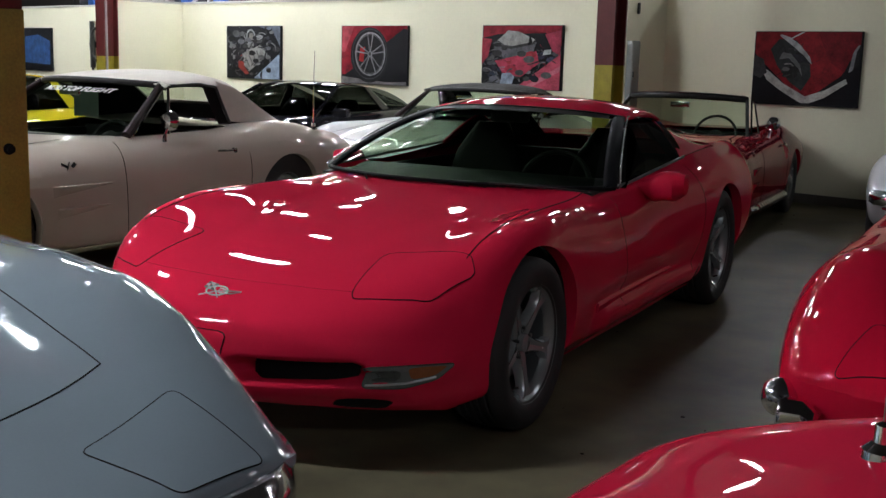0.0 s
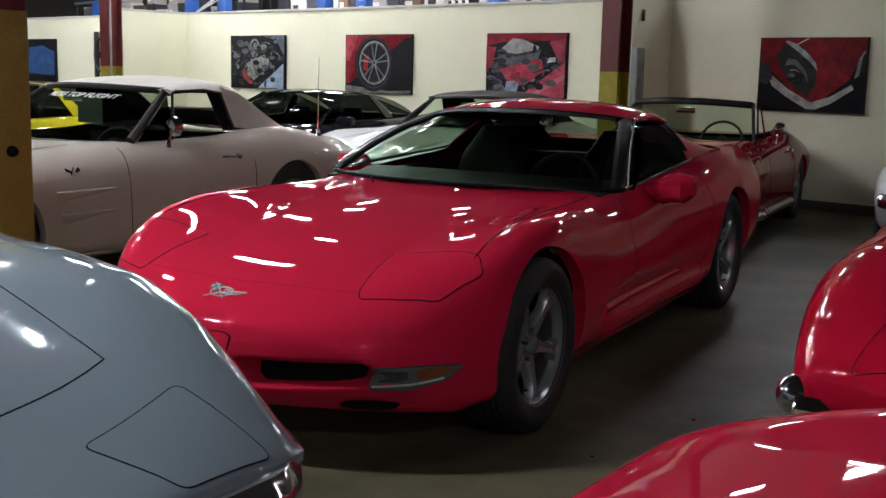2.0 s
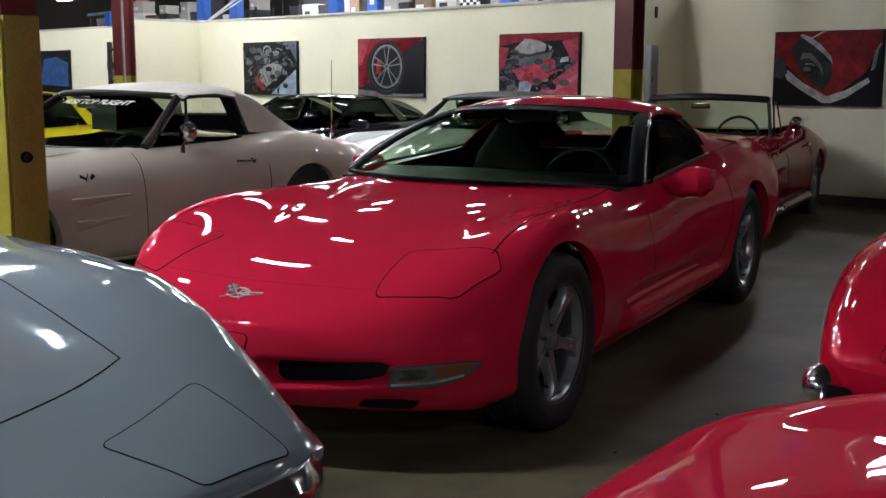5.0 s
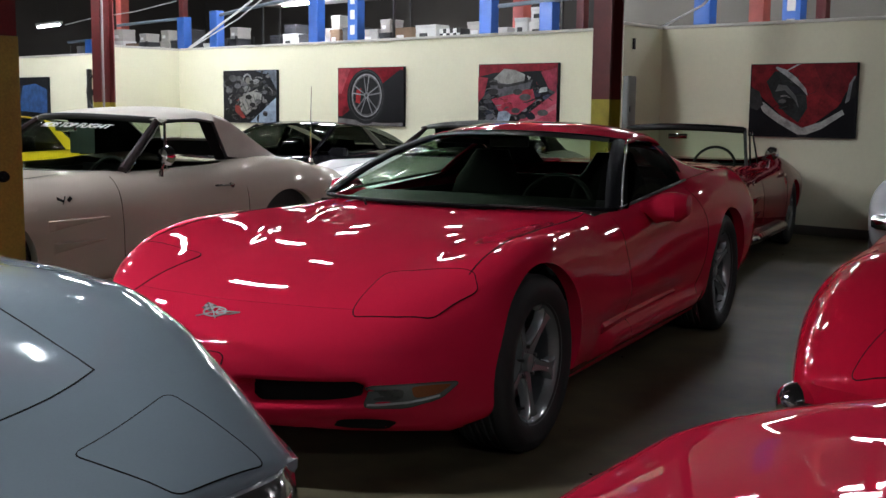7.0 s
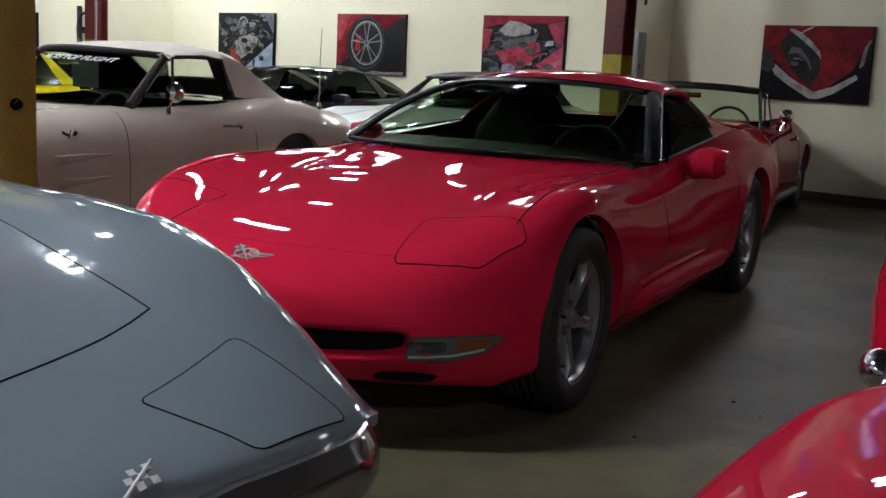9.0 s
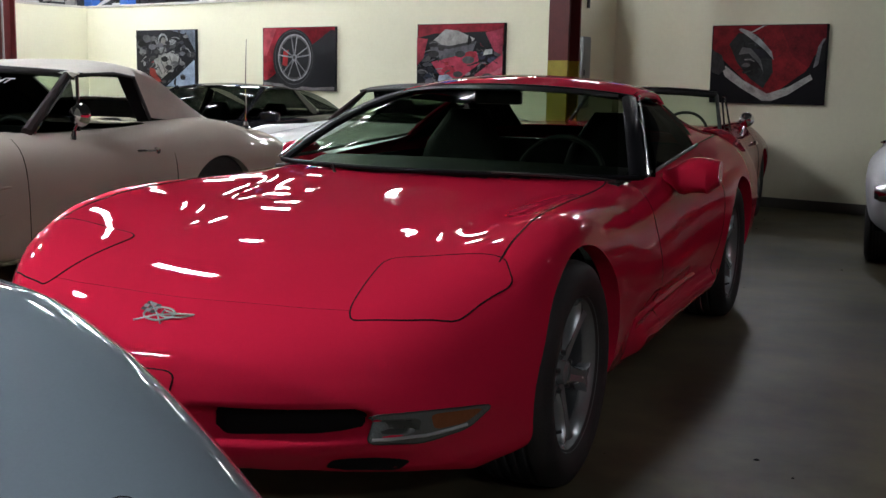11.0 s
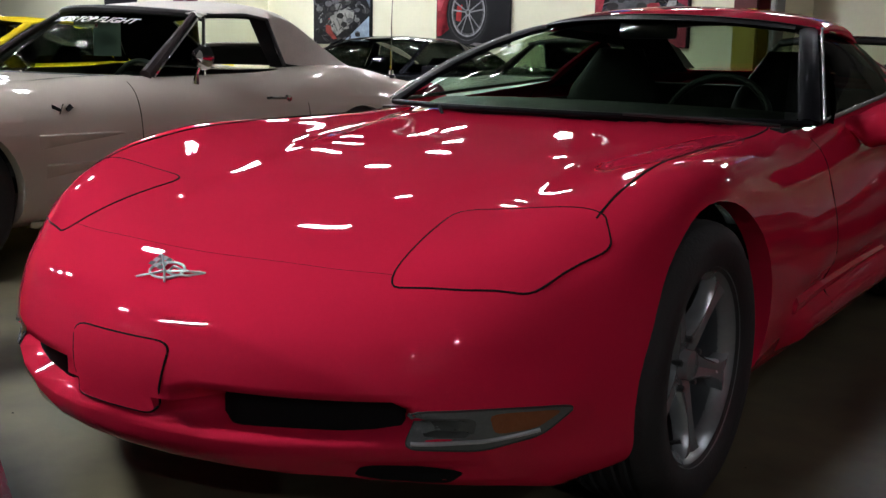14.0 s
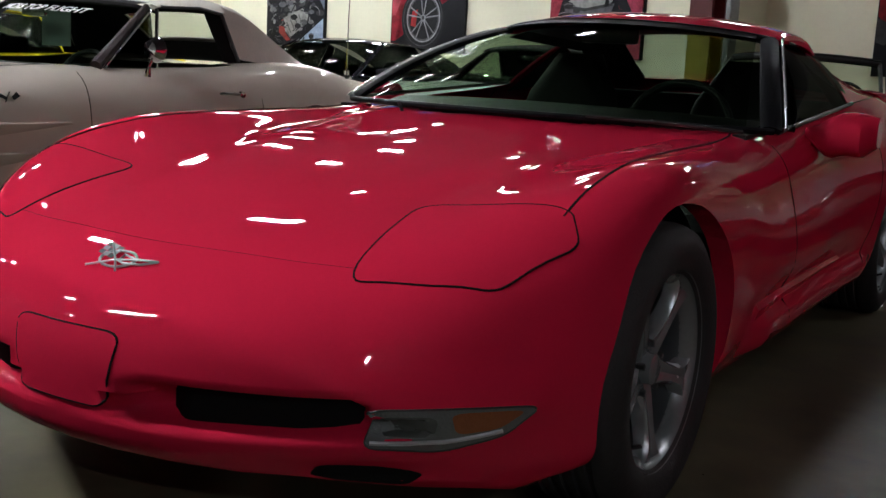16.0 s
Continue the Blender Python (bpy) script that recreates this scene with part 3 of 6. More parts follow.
# ---------------------------------------------------------------- the red coupe
HERO = [
    # y, centre z, then x z of hood, crown, shoulder, lower side, sill
    (-0.915, 0.345, 0.36, 0.345, 0.66, 0.345, 0.760, 0.345, 0.760, 0.345, 0.66, 0.345),
    (-0.914, 0.380, 0.36, 0.379, 0.66, 0.378, 0.768, 0.370, 0.767, 0.338, 0.66, 0.312),
    (-0.910, 0.412, 0.37, 0.411, 0.67, 0.408, 0.780, 0.392, 0.779, 0.328, 0.67, 0.278),
    (-0.900, 0.445, 0.38, 0.444, 0.68, 0.440, 0.794, 0.410, 0.792, 0.312, 0.68, 0.246),
    (-0.875, 0.485, 0.39, 0.485, 0.70, 0.478, 0.812, 0.430, 0.810, 0.292, 0.70, 0.220),
    (-0.830, 0.520, 0.40, 0.522, 0.72, 0.516, 0.830, 0.450, 0.828, 0.278, 0.72, 0.208),
    (-0.770, 0.552, 0.41, 0.556, 0.74, 0.558, 0.846, 0.472, 0.842, 0.268, 0.73, 0.190),
    (-0.650, 0.598, 0.42, 0.604, 0.740, 0.618, 0.858, 0.512, 0.858, 0.260, 0.74, 0.174),
    (-0.450, 0.645, 0.43, 0.653, 0.755, 0.680, 0.866, 0.555, 0.868, 0.260, 0.75, 0.165),
    (-0.200, 0.688, 0.44, 0.692, 0.780, 0.734, 0.880, 0.585, 0.874, 0.270, 0.76, 0.160),
    (0.100, 0.730, 0.45, 0.729, 0.79, 0.768, 0.886, 0.598, 0.876, 0.280, 0.77, 0.155),
    (0.400, 0.764, 0.45, 0.752, 0.765, 0.772, 0.878, 0.600, 0.862, 0.280, 0.76, 0.150),
    (0.700, 0.796, 0.45, 0.782, 0.745, 0.770, 0.862, 0.600, 0.840, 0.280, 0.76, 0.145),
    (1.000, 0.824, 0.45, 0.812, 0.745, 0.782, 0.852, 0.605, 0.828, 0.280, 0.76, 0.145),
    (1.500, 0.838, 0.45, 0.835, 0.738, 0.822, 0.850, 0.632, 0.830, 0.300, 0.77, 0.150),
    (2.000, 0.860, 0.45, 0.860, 0.728, 0.856, 0.866, 0.668, 0.846, 0.310, 0.77, 0.155),
    (2.400, 0.895, 0.45, 0.895, 0.735, 0.890, 0.890, 0.690, 0.876, 0.310, 0.78, 0.165),
    (2.800, 0.925, 0.44, 0.922, 0.735, 0.904, 0.896, 0.695, 0.884, 0.330, 0.78, 0.180),
    (3.200, 0.938, 0.44, 0.932, 0.72, 0.902, 0.880, 0.690, 0.868, 0.350, 0.75, 0.200),
    (3.500, 0.935, 0.43, 0.925, 0.70, 0.892, 0.855, 0.685, 0.845, 0.400, 0.72, 0.260),
    (3.580, 0.915, 0.43, 0.905, 0.68, 0.872, 0.830, 0.685, 0.815, 0.460, 0.69, 0.340),
    (3.610, 0.880, 0.41, 0.870, 0.66, 0.845, 0.805, 0.685, 0.790, 0.500, 0.67, 0.400),
]


def hero_bow(y, x):
    f = max(0.0, min(1.0, (0.1 - y) / 1.0))
    g = max(0.0, min(1.0, (y - 2.6) / 1.0))
    return f * f * (0.56 * x ** 2 + 0.30 * x ** 6) - g * 0.16 * x ** 2


def hero_cockpit(x, y, z):
    cowl = 0.68 + 0.36 * (x / 0.775) ** 2
    return z > 0.70 and x < 0.735 and cowl + 0.03 < y < 2.88


car = empty("red_coupe", pose(0.065, 0, 0), label="glossy red two-seat sports coupe with five-spoke alloy wheels", category="car")
hero_me = mesh_of(car_shell(HERO, (), hero_bow, ((0, 0.326, 0.370), (2.654, 0.338, 0.374)), hero_cockpit, step=0.02, per=12), "body", 40)


def step01(a, b, v):
    t = max(0.0, min(1.0, (v - a) / (b - a)))
    return t * t * (3 - 2 * t)


def window(a, b, c, d, v):
    """Rises from a to b and falls from c to d."""
    return step01(a, b, v) * (1 - step01(c, d, v))


for v in hero_me.vertices:
    x, y, z = v.co
    u = abs(x)
    # recessed intakes in the nose
    if y < -0.45 and z < 0.45:
        deep = window(0.150, 0.215, 0.536, 0.560, u) * window(0.276 + 0.05 * u, 0.298 + 0.05 * u, 0.356, 0.378, z)
        low = window(0.43, 0.48, 0.61, 0.65, u) * window(0.205, 0.228, 0.246, 0.270, z)
        v.co.y += 0.125 * deep + 0.035 * low
    # raised middle of the hood between two soft creases
    if z > 0.45 and -0.75 < y < 1.1 and u < 0.72:
        edge = 0.30 + 0.22 * step01(-0.6, 0.8, y)
        v.co.z += 0.009 * (1 - step01(edge - 0.07, edge + 0.05, u)) * window(-0.72, -0.25, 0.95, 1.1, y)
    # hollow side behind the front wheel, and the sill standing out below it
    if u > 0.6 and 0.36 < y < 2.30:
        top = 0.655 - 0.045 * step01(0.45, 1.9, y)
        cove = window(0.43, 0.85, 1.20, 2.25, y) * window(0.345, 0.44, top - 0.20, top + 0.02, z)
        sill = window(0.62, 0.78, 2.05, 2.28, y) * window(0.18, 0.24, 0.285, 0.345, z)
        v.co.x += math.copysign(0.042 * sill - 0.030 * cove, x)
hero_me.update()
part("body", hero_me, RED, car, "polished red body shell")
running_gear(car, 2.654, (0.874, 0.878), (0.326, 0.228, 0.245), (0.338, 0.241, 0.275), "five_spoke", R=(0.370, 0.374))
sk = Skin(hero_me)

# greenhouse
NX = 21
ax = np.linspace(-1, 1, NX)
cowl_c = [(0.775 * a, 0.68 + 0.36 * a * a, 0.828 - 0.014 * a * a) for a in ax]
head_c = [(0.545 * a, 1.53 + 0.24 * a * a, 1.138 - 0.032 * a ** 2 - 0.008 * a ** 6) for a in ax]
rear_c = [(0.525 * a, 2.36 + 0.07 * a * a, 1.146 - 0.050 * a ** 2 - 0.03 * a ** 6) for a in ax]
deck_c = [(0.60 * a, 2.90 - 0.08 * a * a, 0.940 - 0.030 * a * a) for a in ax]


def cut(c, k):
    return c[k:len(c) - k]


part("windshield", sheet(cut(cowl_c, 1), cut(head_c, 1), 14, (0, -0.010, 0.018)), GLASS_D, car, "tinted windshield")
part("roof", thicken(sheet(head_c, rear_c, 12, (0, 0, 0.046)), 0.012), RED, car, "red roof panel")
part("headliner", sheet([(p[0] * 0.97, p[1] + 0.03, p[2] - 0.022) for p in head_c], [(p[0] * 0.97, p[1], p[2] - 0.022) for p in rear_c], 6, (0, 0, 0.03)), INTER, car, "black roof lining")
part("sun_band", sheet([tuple(q + o for q, o in zip(lerp(a, b, 0.90), (0, -0.010, 0.016))) for a, b in zip(cut(cowl_c, 1), cut(head_c, 1))], [tuple(q + o for q, o in zip(b, (0, -0.006, 0.004))) for b in cut(head_c, 1)], 3), PILLAR, car, "black band along the windshield top")
for lo_, hi_ in ((0, 5), (16, 21)):
    part("rear_pillar", sheet([(p[0] * 0.985, p[1] + 0.01, p[2] - 0.012) for p in rear_c[lo_:hi_]], [(p[0] * 0.985, p[1], p[2] - 0.012) for p in deck_c[lo_:hi_]], 6), MATT, car, "black inner rear pillar")
part("rear_window", sheet(cut(rear_c, 2), cut(deck_c, 2), 10, (0, 0, 0.03)), GLASS_C, car, "large sloping rear window")
part("header_seal", tube([(p[0], p[1] - 0.012, p[2] - 0.004) for p in head_c], 0.012, 8), PILLAR, car)
part("cowl_seal", tube([(p[0] * 0.985, p[1] - 0.012, p[2] - 0.004) for p in cowl_c], 0.010, 8), PILLAR, car)
for s in (1, -1):
    k = 0 if s < 0 else NX - 1
    ab, at_, rt, rd = cowl_c[k], head_c[k], rear_c[k], deck_c[k]
    pillar = [lerp(ab, at_, t) for t in np.linspace(0, 1, 9)]
    pillar = [(p[0] + s * 0.010, p[1] - 0.015 * 4 * t * (1 - t), p[2] + 0.035 * 4 * t * (1 - t)) for p, t in zip(pillar, np.linspace(0, 1, 9))]
    inner = [(p[0] - s * 0.058, p[1] - 0.028, p[2] + 0.004) for p in pillar]
    part("windshield_pillar", thicken(sheet(pillar, inner, 4, (0, -0.008, 0.008)), 0.018), PILLAR, car, "black windshield pillar")
    part("pillar_trim", tube([(p[0] + s * 0.010, p[1] + 0.008, p[2] + 0.006) for p in pillar] + [(q[0] + s * 0.016, q[1], q[2] + 0.004) for q in (lerp(at_, rt, k) for k in (0.10, 0.22, 0.35))], 0.0045, 6), surface("bright_seal", (0.42, 0.42, 0.43), rough=0.25, metal=0.7), car, "bright window seal")
    rail = [lerp(at_, rt, t) for t in np.linspace(0, 1, 9)]
    part("roof_rail", tube([(p[0] + s * 0.004, p[1], p[2] + 0.028 * 4 * t * (1 - t) - 0.004) for p, t in zip(rail, np.linspace(0, 1, 9))], [0.016, 0.020, 0.020, 0.020, 0.020, 0.018, 0.014, 0.009, 0.003], 8), RED, car)
    # side window: belt below, pillar and rail above
    belt = [(s * (0.775 - 0.045 * t), 1.06 + 1.18 * t, 0.814 + 0.068 * t) for t in np.linspace(0, 1, 15)]
    top = []
    for t in np.linspace(0, 1, 15):
        q = t / 0.56
        if q < 1:
            p = lerp((pillar[0][0], pillar[0][1] + 0.05, pillar[0][2]), at_, q)
            top.append((p[0] + s * 0.012, p[1] + 0.03, p[2] - 0.006))
        else:
            p = lerp(at_, rt, (t - 0.56) / 0.44 * 0.94)
            top.append((p[0] + s * 0.010, p[1] + 0.03, p[2] - 0.012))
    # near pane's tint is blackened so the cabin behind it looks unlit
    part("side_window", sheet(belt, top, 6, (s * 0.02, 0, 0)), GLASS_D if s < 0 else glass("blackened_side_glass", (0.045, 0.055, 0.045), 0.10), car, "tinted side window, blackened on the near side to keep the cabin dark")
    part("belt_seal", tube([(p[0] + s * 0.006, p[1], p[2]) for p in belt], 0.007, 6), BLACK, car)
    part("sail_panel", thicken(sheet([(s * (0.735 - 0.03 * t), 2.18 + 0.72 * t, 0.880 + 0.03 * t) for t in np.linspace(0, 1, 8)], [lerp((rt[0] + s * 0.008, rt[1] - 0.14, rt[2] + 0.004), (rd[0] + s * 0.03, rd[1], rd[2]), t) for t in np.linspace(0, 1, 8)], 6, (s * 0.015, 0, 0)), 0.01), RED, car)
    part("sail_lining", sheet([(s * 0.715, 2.13 + 0.75 * t, 0.84 + 0.06 * t) for t in np.linspace(0, 1, 8)], [lerp((rt[0] - s * 0.020, rt[1] - 0.19, rt[2] - 0.010), (rd[0] - s * 0.02, rd[1], rd[2] - 0.02), t) for t in np.linspace(0, 1, 8)], 6), MATT, car, "black inner lining")
    part("rail_lining", sheet([(p[0] - s * 0.012, p[1], p[2] - 0.030) for p in rail], [(p[0] - s * 0.10, p[1], p[2] - 0.004) for p in rail], 3), MATT, car)
    # mirror pod
    mir = empty("door_mirror", pose(s * 0.850, 1.40, 0.770))
    mir.parent = car
    rows = []
    for t in np.linspace(0, 1, 11):
        grow = step01(0.0, 0.42, t)
        w = 0.034 + 0.050 * grow - 0.040 * step01(0.80, 1.0, t)
        hh = 0.022 + 0.048 * grow - 0.022 * step01(0.78, 1.0, t)
        ring = []
        for a in np.linspace(0, 2 * math.pi, 17)[:-1]:
            ca, sa = math.cos(a), math.sin(a)
            ring.append((s * (-0.075 + 0.215 * t), 0.03 * t + w * math.copysign(abs(ca) ** 0.75, ca), 0.102 - 0.055 * (1 - step01(0.0, 0.55, t)) - 0.012 * step01(0.7, 1.0, t) - hh + hh * math.copysign(abs(sa) ** 0.75, sa)))
        rows.append(ring)
    bm = grid_mesh(rows, closed=True)
    bm.verts.ensure_lookup_table()
    bm.faces.new(bm.verts[:16])
    bm.faces.new(bm.verts[-16:])
    bmesh.ops.recalc_face_normals(bm, faces=bm.faces)
    part("pod", bm, RED, mir, "red mirror housing")
    part("mirror_glass", lathe([(0.0, 0.055), (0.004, 0.05), (0.004, 0.001)], "y", 20), CHROME, mir, at=pose(s * 0.05, 0.094, 0.040))

    # headlight cover
    out = rounded([(s * 0.466, -0.662), (s * 0.600, -0.600), (s * 0.708, -0.530), (s * 0.792, -0.372), (s * 0.742, -0.310), (s * 0.412, -0.318)], 0.20, 5)
    if s > 0:
        out = out[::-1]
    hl = part("headlight_cover", sk.patch("top", out, 0.0015, 6), RED, car, "closed pop-up headlight cover")
    part("shut_line", sk.line("top", out, 0.0026, 0.0002, closed=True), MATT, hl)
    # hood shut line from the headlight to the windshield
    hood = spline([(s * 0.738, -0.335), (s * 0.730, -0.205), (s * 0.712, 0.10), (s * 0.698, 0.50), (s * 0.678, 0.85), (s * 0.650, 0.985)], 6)
    part("hood_gap", sk.line("top", hood, 0.0030, 0.0), MATT, car, "dark gap beside the hood")
    # fog lamp with its surround
    fog = rounded([(s * 0.562, 0.290), (s * 0.668, 0.284), (s * 0.748, 0.308), (s * 0.792, 0.360), (s * 0.700, 0.363), (s * 0.562, 0.361)], 0.24, 5)
    fl = part("fog_lamp", sk.patch("front", fog, 0.004, 8), LENS, car, "clear fog and signal lamp")
    amb = rounded([(s * 0.688, 0.316), (s * 0.742, 0.324), (s * 0.776, 0.356), (s * 0.680, 0.356)], 0.25, 3)
    # pale bar stands in for the reflection on the lens's lower edge
    part("lamp_edge_glint", sk.line("front", [(s * (0.570 + 0.175 * k / 12), 0.299 - 0.010 * k / 12 + 0.030 * (k / 12) ** 2) for k in range(13)], 0.0045, 0.004), surface("painted_glint", (0.36, 0.38, 0.38), rough=0.2, coat=1.0), fl, "pale bar painted for the reflection along the lower lens edge")
    part("signal_lens", sk.patch("front", amb, 0.0065, 6), AMBER, fl, "amber signal lens")
    part("lamp_rim", sk.line("front", fog, 0.0022, 0.003, closed=True), BLACK, fl)
    bulb = rounded([(s * 0.576, 0.310), (s * 0.658, 0.308), (s * 0.666, 0.350), (s * 0.574, 0.350)], 0.3, 3)
    part("bulb_housing", sk.patch("front", bulb, 0.0065, 6), surface("lamp_reflector", (0.05, 0.055, 0.05), rough=0.2, coat=1.0), fl)
    # grille and lower opening
    gx = [0.17 + 0.40 * k / 24 for k in range(25)]
    part("grille_opening", grid_mesh([[(s * x, -0.860 + 0.56 * x ** 2 + 0.30 * x ** 6 + 0.045 * (1 - step01(0.17, 0.25, x)), z) for x in gx] for z in (0.270, 0.30, 0.33, 0.36, 0.400)]), MATT, car, "black air intake")
    lo = rounded([(s * 0.455, 0.218), (s * 0.605, 0.206), (s * 0.640, 0.238), (s * 0.485, 0.252)], 0.3, 4)
    part("lower_intake", sk.patch("front", lo, 0.0025, 3), MATT, car, "small black brake-duct intake")
    # side marker, door lines, side scoop
    part("door_gap", sk.line("side", spline([(1.02, 0.80), (0.98, 0.62), (0.96, 0.42), (1.02, 0.27)], 6), 0.0020, 0.0, s), MATT, car)
    part("door_gap", sk.line("side", spline([(2.13, 0.845), (2.20, 0.66), (2.17, 0.45), (2.02, 0.28)], 6), 0.0020, 0.0, s), MATT, car)
    rows = []
    for t in np.linspace(0, 1, 22):
        y, z = 0.66 + 1.06 * t, 0.346 + 0.010 * t
        p = sk.hit("side", y, z, 0.0, s) or Vector((s * 0.86, y, z))
        hgt = 0.034 - 0.022 * t
        rows.append([(p.x + s * o, y, z + q * hgt) for o, q in ((-0.03, 1.0), (0.004, 0.8), (0.014, 0.1), (0.006, -0.7), (-0.02, -1))])
    rows.insert(0, [(rows[0][2][0] - s * 0.02, rows[0][2][1] - 0.012, rows[0][2][2])] * 5)
    part("rocker_moulding", grid_mesh(rows), RED, car, "red rocker moulding")
    part("door_handle", sk.patch("side", rounded([(1.90, 0.725), (2.06, 0.735), (2.06, 0.765), (1.90, 0.755)], 0.35, 4), 0.004, 3, s), RED, car)

part("plate_cover", sk.patch("front", rounded([(-0.112, 0.312), (0.112, 0.312), (0.138, 0.452), (-0.138, 0.452)], 0.16, 5), 0.003, 4), RED, car, "red blank plate cover on the nose")
part("plate_gap", sk.line("front", rounded([(-0.112, 0.312), (0.112, 0.312), (0.138, 0.452), (-0.138, 0.452)], 0.16, 5), 0.0028, 0.001, closed=True), MATT, car)
part("hood_front_gap", sk.line("top", spline([(-0.46, -0.629), (-0.30, -0.664), (0.0, -0.690), (0.30, -0.664), (0.46, -0.629)], 8), 0.0008, -0.0002), MATT, car)

# crossed-flag emblem
em = empty("emblem", pose(0, 0, 0))
em.parent = car
EC = -0.768
part("ring", sk.line("top", [(0.044 * math.cos(a), EC + 0.024 * math.sin(a)) for a in np.linspace(0, 2 * math.pi, 28, endpoint=False)], 0.0028, 0.004, closed=True), EMBLEM, em)
for i in range(3):
    for j in range(3):
        a, b = -0.062 + 0.017 * i, EC + 0.006 + 0.012 * j - 0.004 * i
        part("check", sk.patch("top", [(a, b), (a + 0.016, b - 0.003), (a + 0.014, b + 0.009), (a - 0.002, b + 0.011)], 0.006, 1), EMBLEM if (i + j) % 2 else BLACK, em)
wing = [(0.008, EC + 0.012), (0.045, EC + 0.004), (0.098, EC + 0.010), (0.070, EC - 0.006), (0.030, EC - 0.012), (0.010, EC - 0.008)]
part("wing", sk.line("top", wing, 0.0026, 0.006, closed=True), EMBLEM, em, "red enamel wing outlined in silver")
part("staff", sk.line("top", [(-0.052, EC + 0.036), (0.0, EC - 0.006), (0.030, EC - 0.034)], 0.0024, 0.007), EMBLEM, em)
part("staff", sk.line("top", [(0.060, EC + 0.004), (0.0, EC - 0.008), (-0.052, EC - 0.034)], 0.0024, 0.007), EMBLEM, em)

# cabin
part("cabin_tub", join(box(-0.70, 0.72, 0.18, 0.70, 3.2, 0.30), box(-0.72, 0.9, 0.28, -0.68, 3.2, 0.80), box(0.68, 0.9, 0.28, 0.72, 3.2, 0.80), box(-0.66, 2.30, 0.28, 0.66, 2.36, 0.88, 0.02), box(-0.68, 2.36, 0.70, 0.68, 3.2, 0.74)), INTER, car, "black cabin lining")
rows = []
for t in np.linspace(0, 1, 9):
    rows.append([(0.68 * a, 0.74 + 0.34 * a * a + (0.55 - 0.22 * a * a) * t, 0.812 + 0.035 * math.sin(math.pi * t * 0.9) - 0.25 * max(0, t - 0.75) * 2 - 0.02 * a * a) for a in ax])
part("dashboard", grid_mesh(rows), INTER, car, "black dashboard top")
seat(car, 0.37, 1.72, 0.26, INTER, 0.66)
seat(car, -0.37, 1.72, 0.26, INTER, 0.66)
steering_wheel(car, 0.37, 1.30, 0.76, INTER)
part("rear_view_mirror", box(-0.11, 1.545, 1.055, 0.11, 1.575, 1.115, 0.015), BLACK, car)
for s in (0.3, -0.35):
    part("wiper", sk.line("top", [(s, 0.72), (s + 0.25, 0.79), (s + 0.42, 0.84)], 0.006, 0.03), BLACK, car)


# ---------------------------------------------------------------- the older sports cars
OLD = [
    (-0.895, 0.566, 0.34, 0.566, 0.60, 0.566, 0.740, 0.566, 0.70, 0.566, 0.60, 0.566),
    (-0.888, 0.590, 0.34, 0.590, 0.61, 0.590, 0.752, 0.576, 0.72, 0.545, 0.60, 0.530),
    (-0.860, 0.614, 0.35, 0.615, 0.62, 0.620, 0.775, 0.588, 0.745, 0.500, 0.62, 0.460),
    (-0.770, 0.645, 0.36, 0.648, 0.64, 0.668, 0.808, 0.605, 0.798, 0.42, 0.66, 0.33),
    (-0.550, 0.690, 0.38, 0.692, 0.67, 0.738, 0.842, 0.628, 0.828, 0.37, 0.70, 0.25),
    (-0.300, 0.730, 0.40, 0.728, 0.69, 0.792, 0.868, 0.645, 0.853, 0.33, 0.72, 0.22),
    (0.000, 0.765, 0.42, 0.755, 0.70, 0.825, 0.884, 0.655, 0.868, 0.30, 0.73, 0.20),
    (0.300, 0.798, 0.43, 0.785, 0.70, 0.822, 0.880, 0.660, 0.866, 0.29, 0.74, 0.19),
    (0.600, 0.828, 0.44, 0.815, 0.70, 0.815, 0.868, 0.660, 0.856, 0.28, 0.74, 0.19),
    (0.950, 0.845, 0.45, 0.838, 0.71, 0.828, 0.862, 0.658, 0.850, 0.27, 0.75, 0.19),
    (1.400, 0.845, 0.45, 0.842, 0.71, 0.832, 0.862, 0.658, 0.850, 0.27, 0.75, 0.19),
    (1.800, 0.850, 0.44, 0.850, 0.71, 0.850, 0.866, 0.660, 0.854, 0.27, 0.75, 0.19),
    (2.150, 0.858, 0.43, 0.862, 0.70, 0.885, 0.880, 0.665, 0.863, 0.28, 0.74, 0.20),
    (2.450, 0.855, 0.42, 0.860, 0.69, 0.895, 0.888, 0.668, 0.870, 0.30, 0.73, 0.21),
    (2.800, 0.840, 0.41, 0.842, 0.67, 0.868, 0.880, 0.668, 0.863, 0.34, 0.72, 0.24),
    (3.150, 0.808, 0.40, 0.806, 0.65, 0.815, 0.855, 0.660, 0.843, 0.38, 0.70, 0.28),
    (3.400, 0.770, 0.38, 0.765, 0.62, 0.762, 0.820, 0.645, 0.790, 0.43, 0.68, 0.34),
    (3.520, 0.730, 0.36, 0.726, 0.60, 0.718, 0.780, 0.630, 0.750, 0.50, 0.65, 0.44),
    (3.560, 0.690, 0.35, 0.688, 0.58, 0.680, 0.750, 0.620, 0.730, 0.55, 0.63, 0.51),
]


def old_bow(y, x):
    f = max(0.0, min(1.0, (0.0 - y) / 0.9))
    g = max(0.0, min(1.0, (y - 2.6) / 0.9))
    return f * (0.20 * x ** 2 + 0.18 * x ** 6) - g * (0.16 * x ** 2 + 0.1 * x ** 6)


def old_cockpit(x, y, z):
    return z > 0.70 and x < 0.69 and 0.98 + 0.10 * (x / 0.69) ** 2 < y < 2.02


